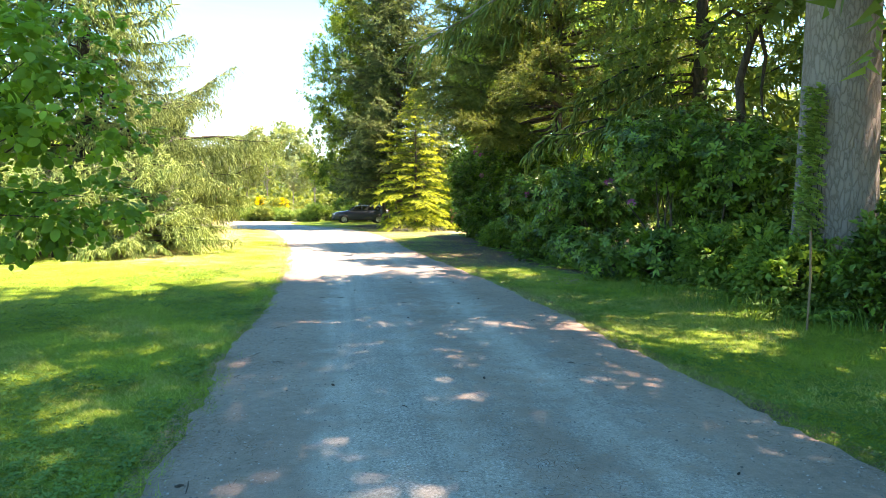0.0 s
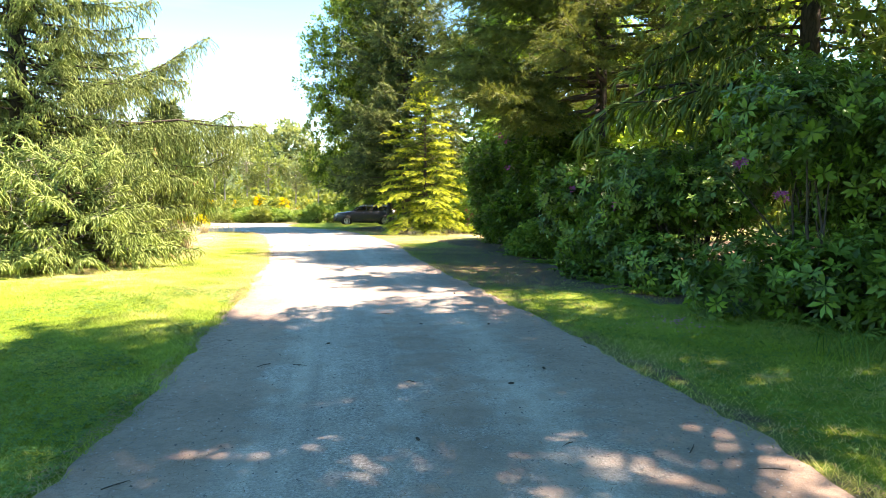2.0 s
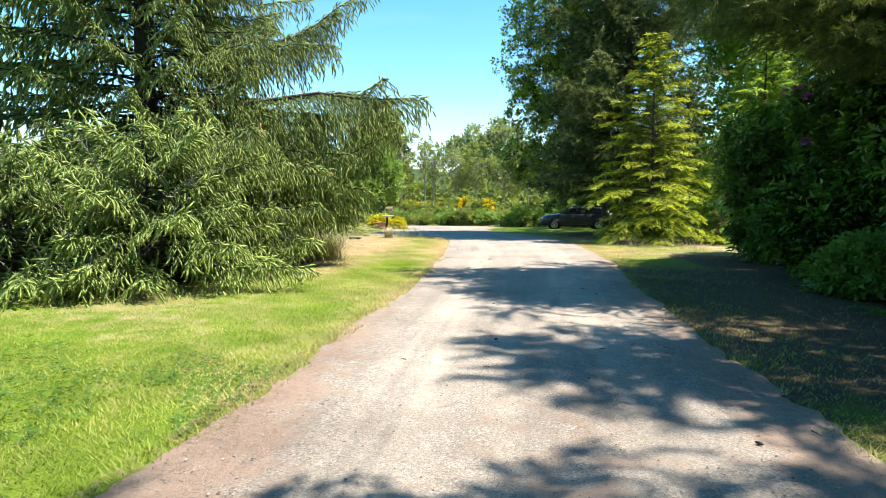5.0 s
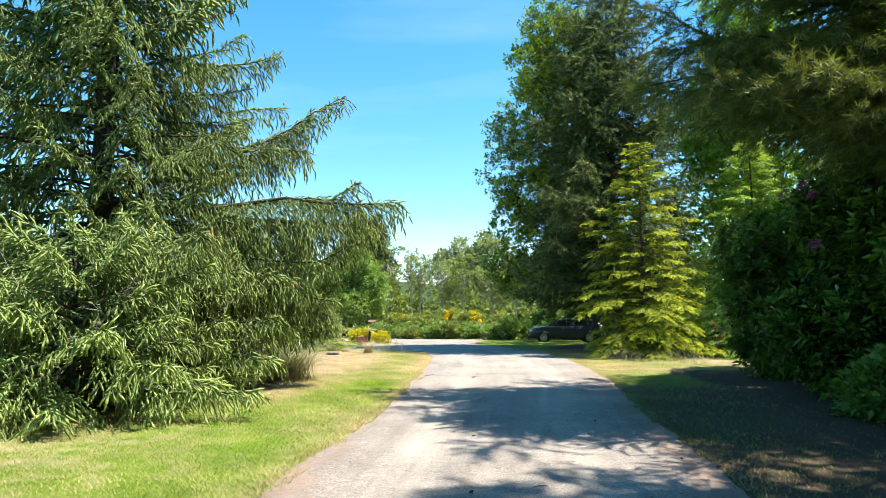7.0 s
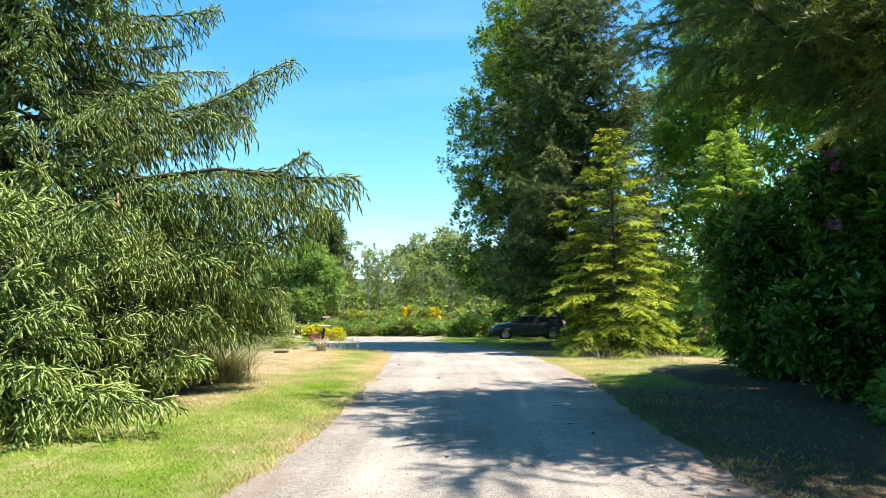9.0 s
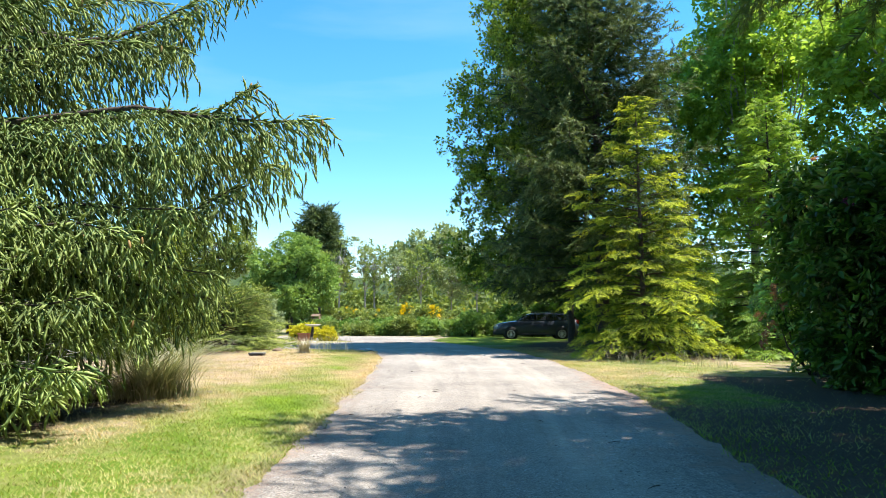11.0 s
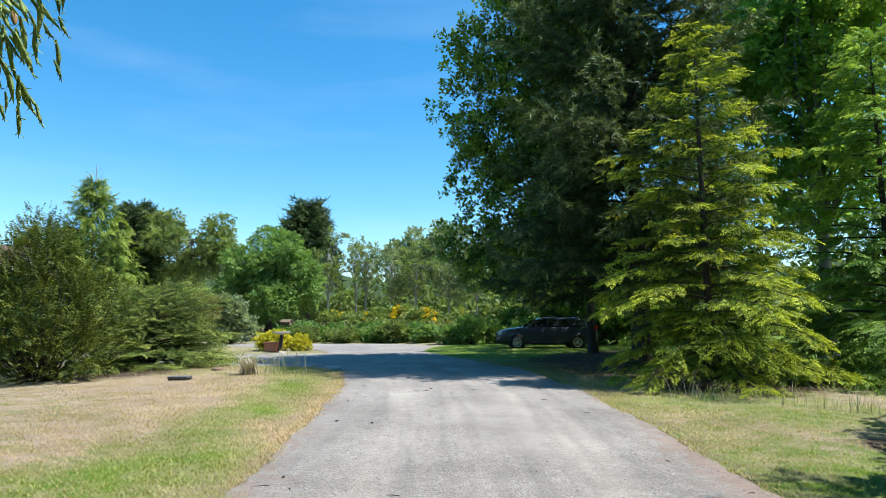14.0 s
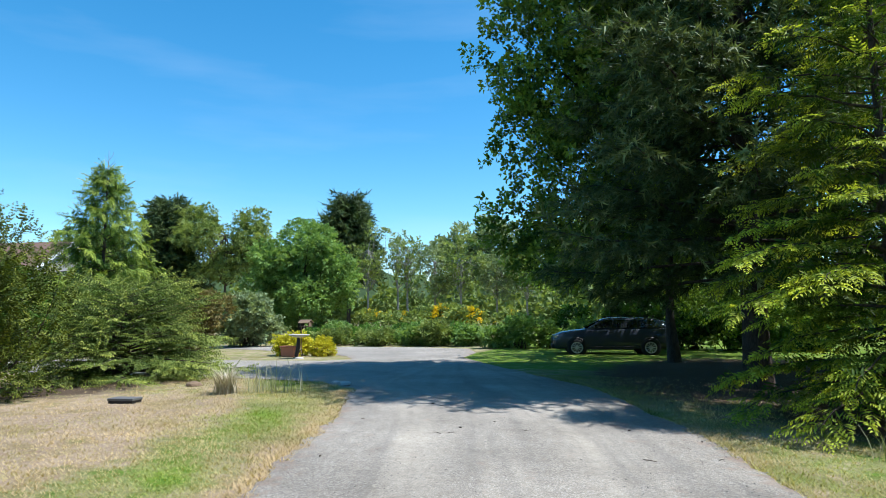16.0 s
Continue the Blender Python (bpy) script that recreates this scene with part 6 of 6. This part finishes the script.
def pebbles():
    P, r = strewn(16000, 41)
    n = len(P)
    form = (np.array([[1, 0, 0], [-0.5, 0.8, 0.1], [-0.6, -0.8, 0], [0.1, 0.1, 0.7], [0.6, -0.5, 0.45]]), np.array([[0, 1, 3], [1, 2, 3], [0, 3, 4], [2, 4, 3], [0, 4, 2]]), np.ones(5))
    a = r.random(n) * 6.283
    v, f, att = scatter(form, np.column_stack([P, np.full(n, 0.036)]), np.stack([np.cos(a), np.sin(a), np.zeros(n)], -1), np.tile([0, 0, 1.0], (n, 1)), 0.005 + 0.009 * r.random(n) ** 2.5, np.zeros(n))
    att["tint"] = np.repeat(r.random(n), len(form[0]))
    return mesh_of("gravel_stones", v, f, M_PEBBLE, att)


tagged(new("gravel_stones", pebbles()), "loose small grey stones on the drive", "gravel", "", "stuff")
P, r = strewn(150, 43)
CONE_FLAT = cone_mesh()
CONE_FLAT.materials.clear()
CONE_FLAT.materials.append(M_BARK)
for k, (x, y) in enumerate(P[:34]):
    ob = new("fallen_cone", CONE_FLAT)
    ob.matrix_world = pose(x, y, 0.047, 90, 0, r.uniform(0, 360)) @ Matrix.Scale(r.uniform(0.35, 0.6), 4)
    tagged(ob, "dark fallen spruce cone lying on the gravel", "cone", "fallen cones")
for k, (x, y) in enumerate(P[90:]):
    h = r.uniform(0.05, 0.16)
    v, f = tubes([[(0, 0, 0, 0.004), (h * 0.5, 0.01, 0.004, 0.004), (h, 0.03, 0, 0.002)]], 4)
    ob = new("twig", mesh_of("twig", v, f, M_BARK))
    ob.matrix_world = pose(x, y, 0.042, 0, 0, r.uniform(0, 360))
    tagged(ob, "short dark twig fallen on the gravel", "twig", "fallen twigs")


# ---- house beyond the garden ----
def house(x, y, turn):
    t = thing("house", x, y, 0, "house with brown shingled gable roof and white trim", "house", turn=turn)
    wallm, roofm, white = plain("grey_siding", (0.34, 0.33, 0.31), 0.8, 0.2, 0, 0.15, 4), plain("brown_shingles", (0.2, 0.13, 0.1), 0.9, 0.1, 0, 0.4, 8), plain("white_trim", (0.78, 0.78, 0.76), 0.6, 0.3, 0, 0.05)
    bm = add_box(solid(), 0, 0, 2.95, 11, 8, 5.91)
    part("wall", (bm, wallm), t)
    bm = solid()
    bm.faces.new([bm.verts.new(c) for c in ((5.5, -4, 5.91), (5.5, 4, 5.91), (5.5, 0, 8.31))])
    part("gable", (bm, wallm), t)
    bm = solid()
    bm.faces.new([bm.verts.new(c) for c in ((-5.5, 4, 5.91), (-5.5, -4, 5.91), (-5.5, 0, 8.31))])
    part("gable", (bm, wallm), t)
    for sg in (1, -1):
        bm = add_box(solid(), 0, sg * 2.25, 7.16, 11.8, 5.35, 0.16, Matrix.Rotation(radians(-31 * sg), 3, "X"))
        part("roof", (bm, roofm), t)
        for xx in (5.92, -5.92):
            part("bargeboard", (add_box(solid(), xx, sg * 2.25, 7.11, 0.06, 5.4, 0.26, Matrix.Rotation(radians(-31 * sg), 3, "X")), white), t, "white bargeboard")
    for yy in (-2, 2):
        w = part("window", (add_box(solid(), 5.52, yy, 3.4, 0.08, 1.4, 1.3), white), t, "white-framed window")
        part("pane", (add_box(solid(), 5.57, yy, 3.4, 0.03, 1.2, 1.1), M_WINDOW), w)


house(-60.2, 67.0, 15)


# ---- more planting behind the car and the yew ----
for k, (x, y, q) in enumerate([(-7.5, 60.5, 1.5), (-4.8, 60.0, 1.6), (-2.2, 59.4, 1.5), (0.4, 58.4, 1.5), (-5.9, 63.0, 2.2), (-9.8, 62.5, 1.4)]):
    leafy("laurel_bush", x, y, random_lobes(7, (0, 0, q * 0.62), (q * 0.8, q * 0.6, q * 0.45), (q * 0.3, q * 0.5), 240 + k), "dense dark laurel in the shade behind the car", "shrub", M_RHODO, T_LEAF, 20, 0.36, None, None, 240 + k, group="laurels")
for k, (x, y, q) in enumerate([(-33.0, 46.5, 2.6), (-38.5, 51.0, 3.4), (-43.0, 57.0, 3.6), (-27.5, 41.5, 2.0), (-48.0, 60.0, 3.0)]):
    leafy("laurel_bush", x, y, random_lobes(8, (0, 0, q * 0.6), (q * 0.7, q * 0.6, q * 0.5), (q * 0.28, q * 0.45), 250 + k), "tall dark evergreen screen before the house", "shrub", M_RHODO, T_LEAF, 11, 0.55, None, None, 250 + k, group="laurels")


def petals():
    r = np.random.default_rng(260)
    n = 420
    c = np.array([(2.75, 12.4), (3.1, 12.9), (2.5, 19.0), (2.3, 17.2)])[r.choice(4, n, p=[0.4, 0.3, 0.15, 0.15])]
    P = np.column_stack([c + r.normal(0, 1, (n, 2)) * [0.35, 0.3], np.full(n, 0.07)])
    a = r.random(n) * 6.283
    form = (np.array([[-0.5, 0, 0], [0, -0.4, 0.1], [0.5, 0, 0.05], [0, 0.4, 0]]), np.array([[0, 1, 2], [0, 2, 3]]), np.ones(4))
    v, f, att = scatter(form, P, np.stack([np.cos(a), np.sin(a), r.normal(0, 0.2, n)], -1), np.tile([0, 0, 1.0], (n, 1)), 0.02 + 0.02 * r.random(n), np.zeros(n))
    return mesh_of("fallen_petals", v, f, M_PINK, att)


tagged(new("fallen_petals", petals()), "purple petals fallen on the grass verge", "petals", "", "stuff")
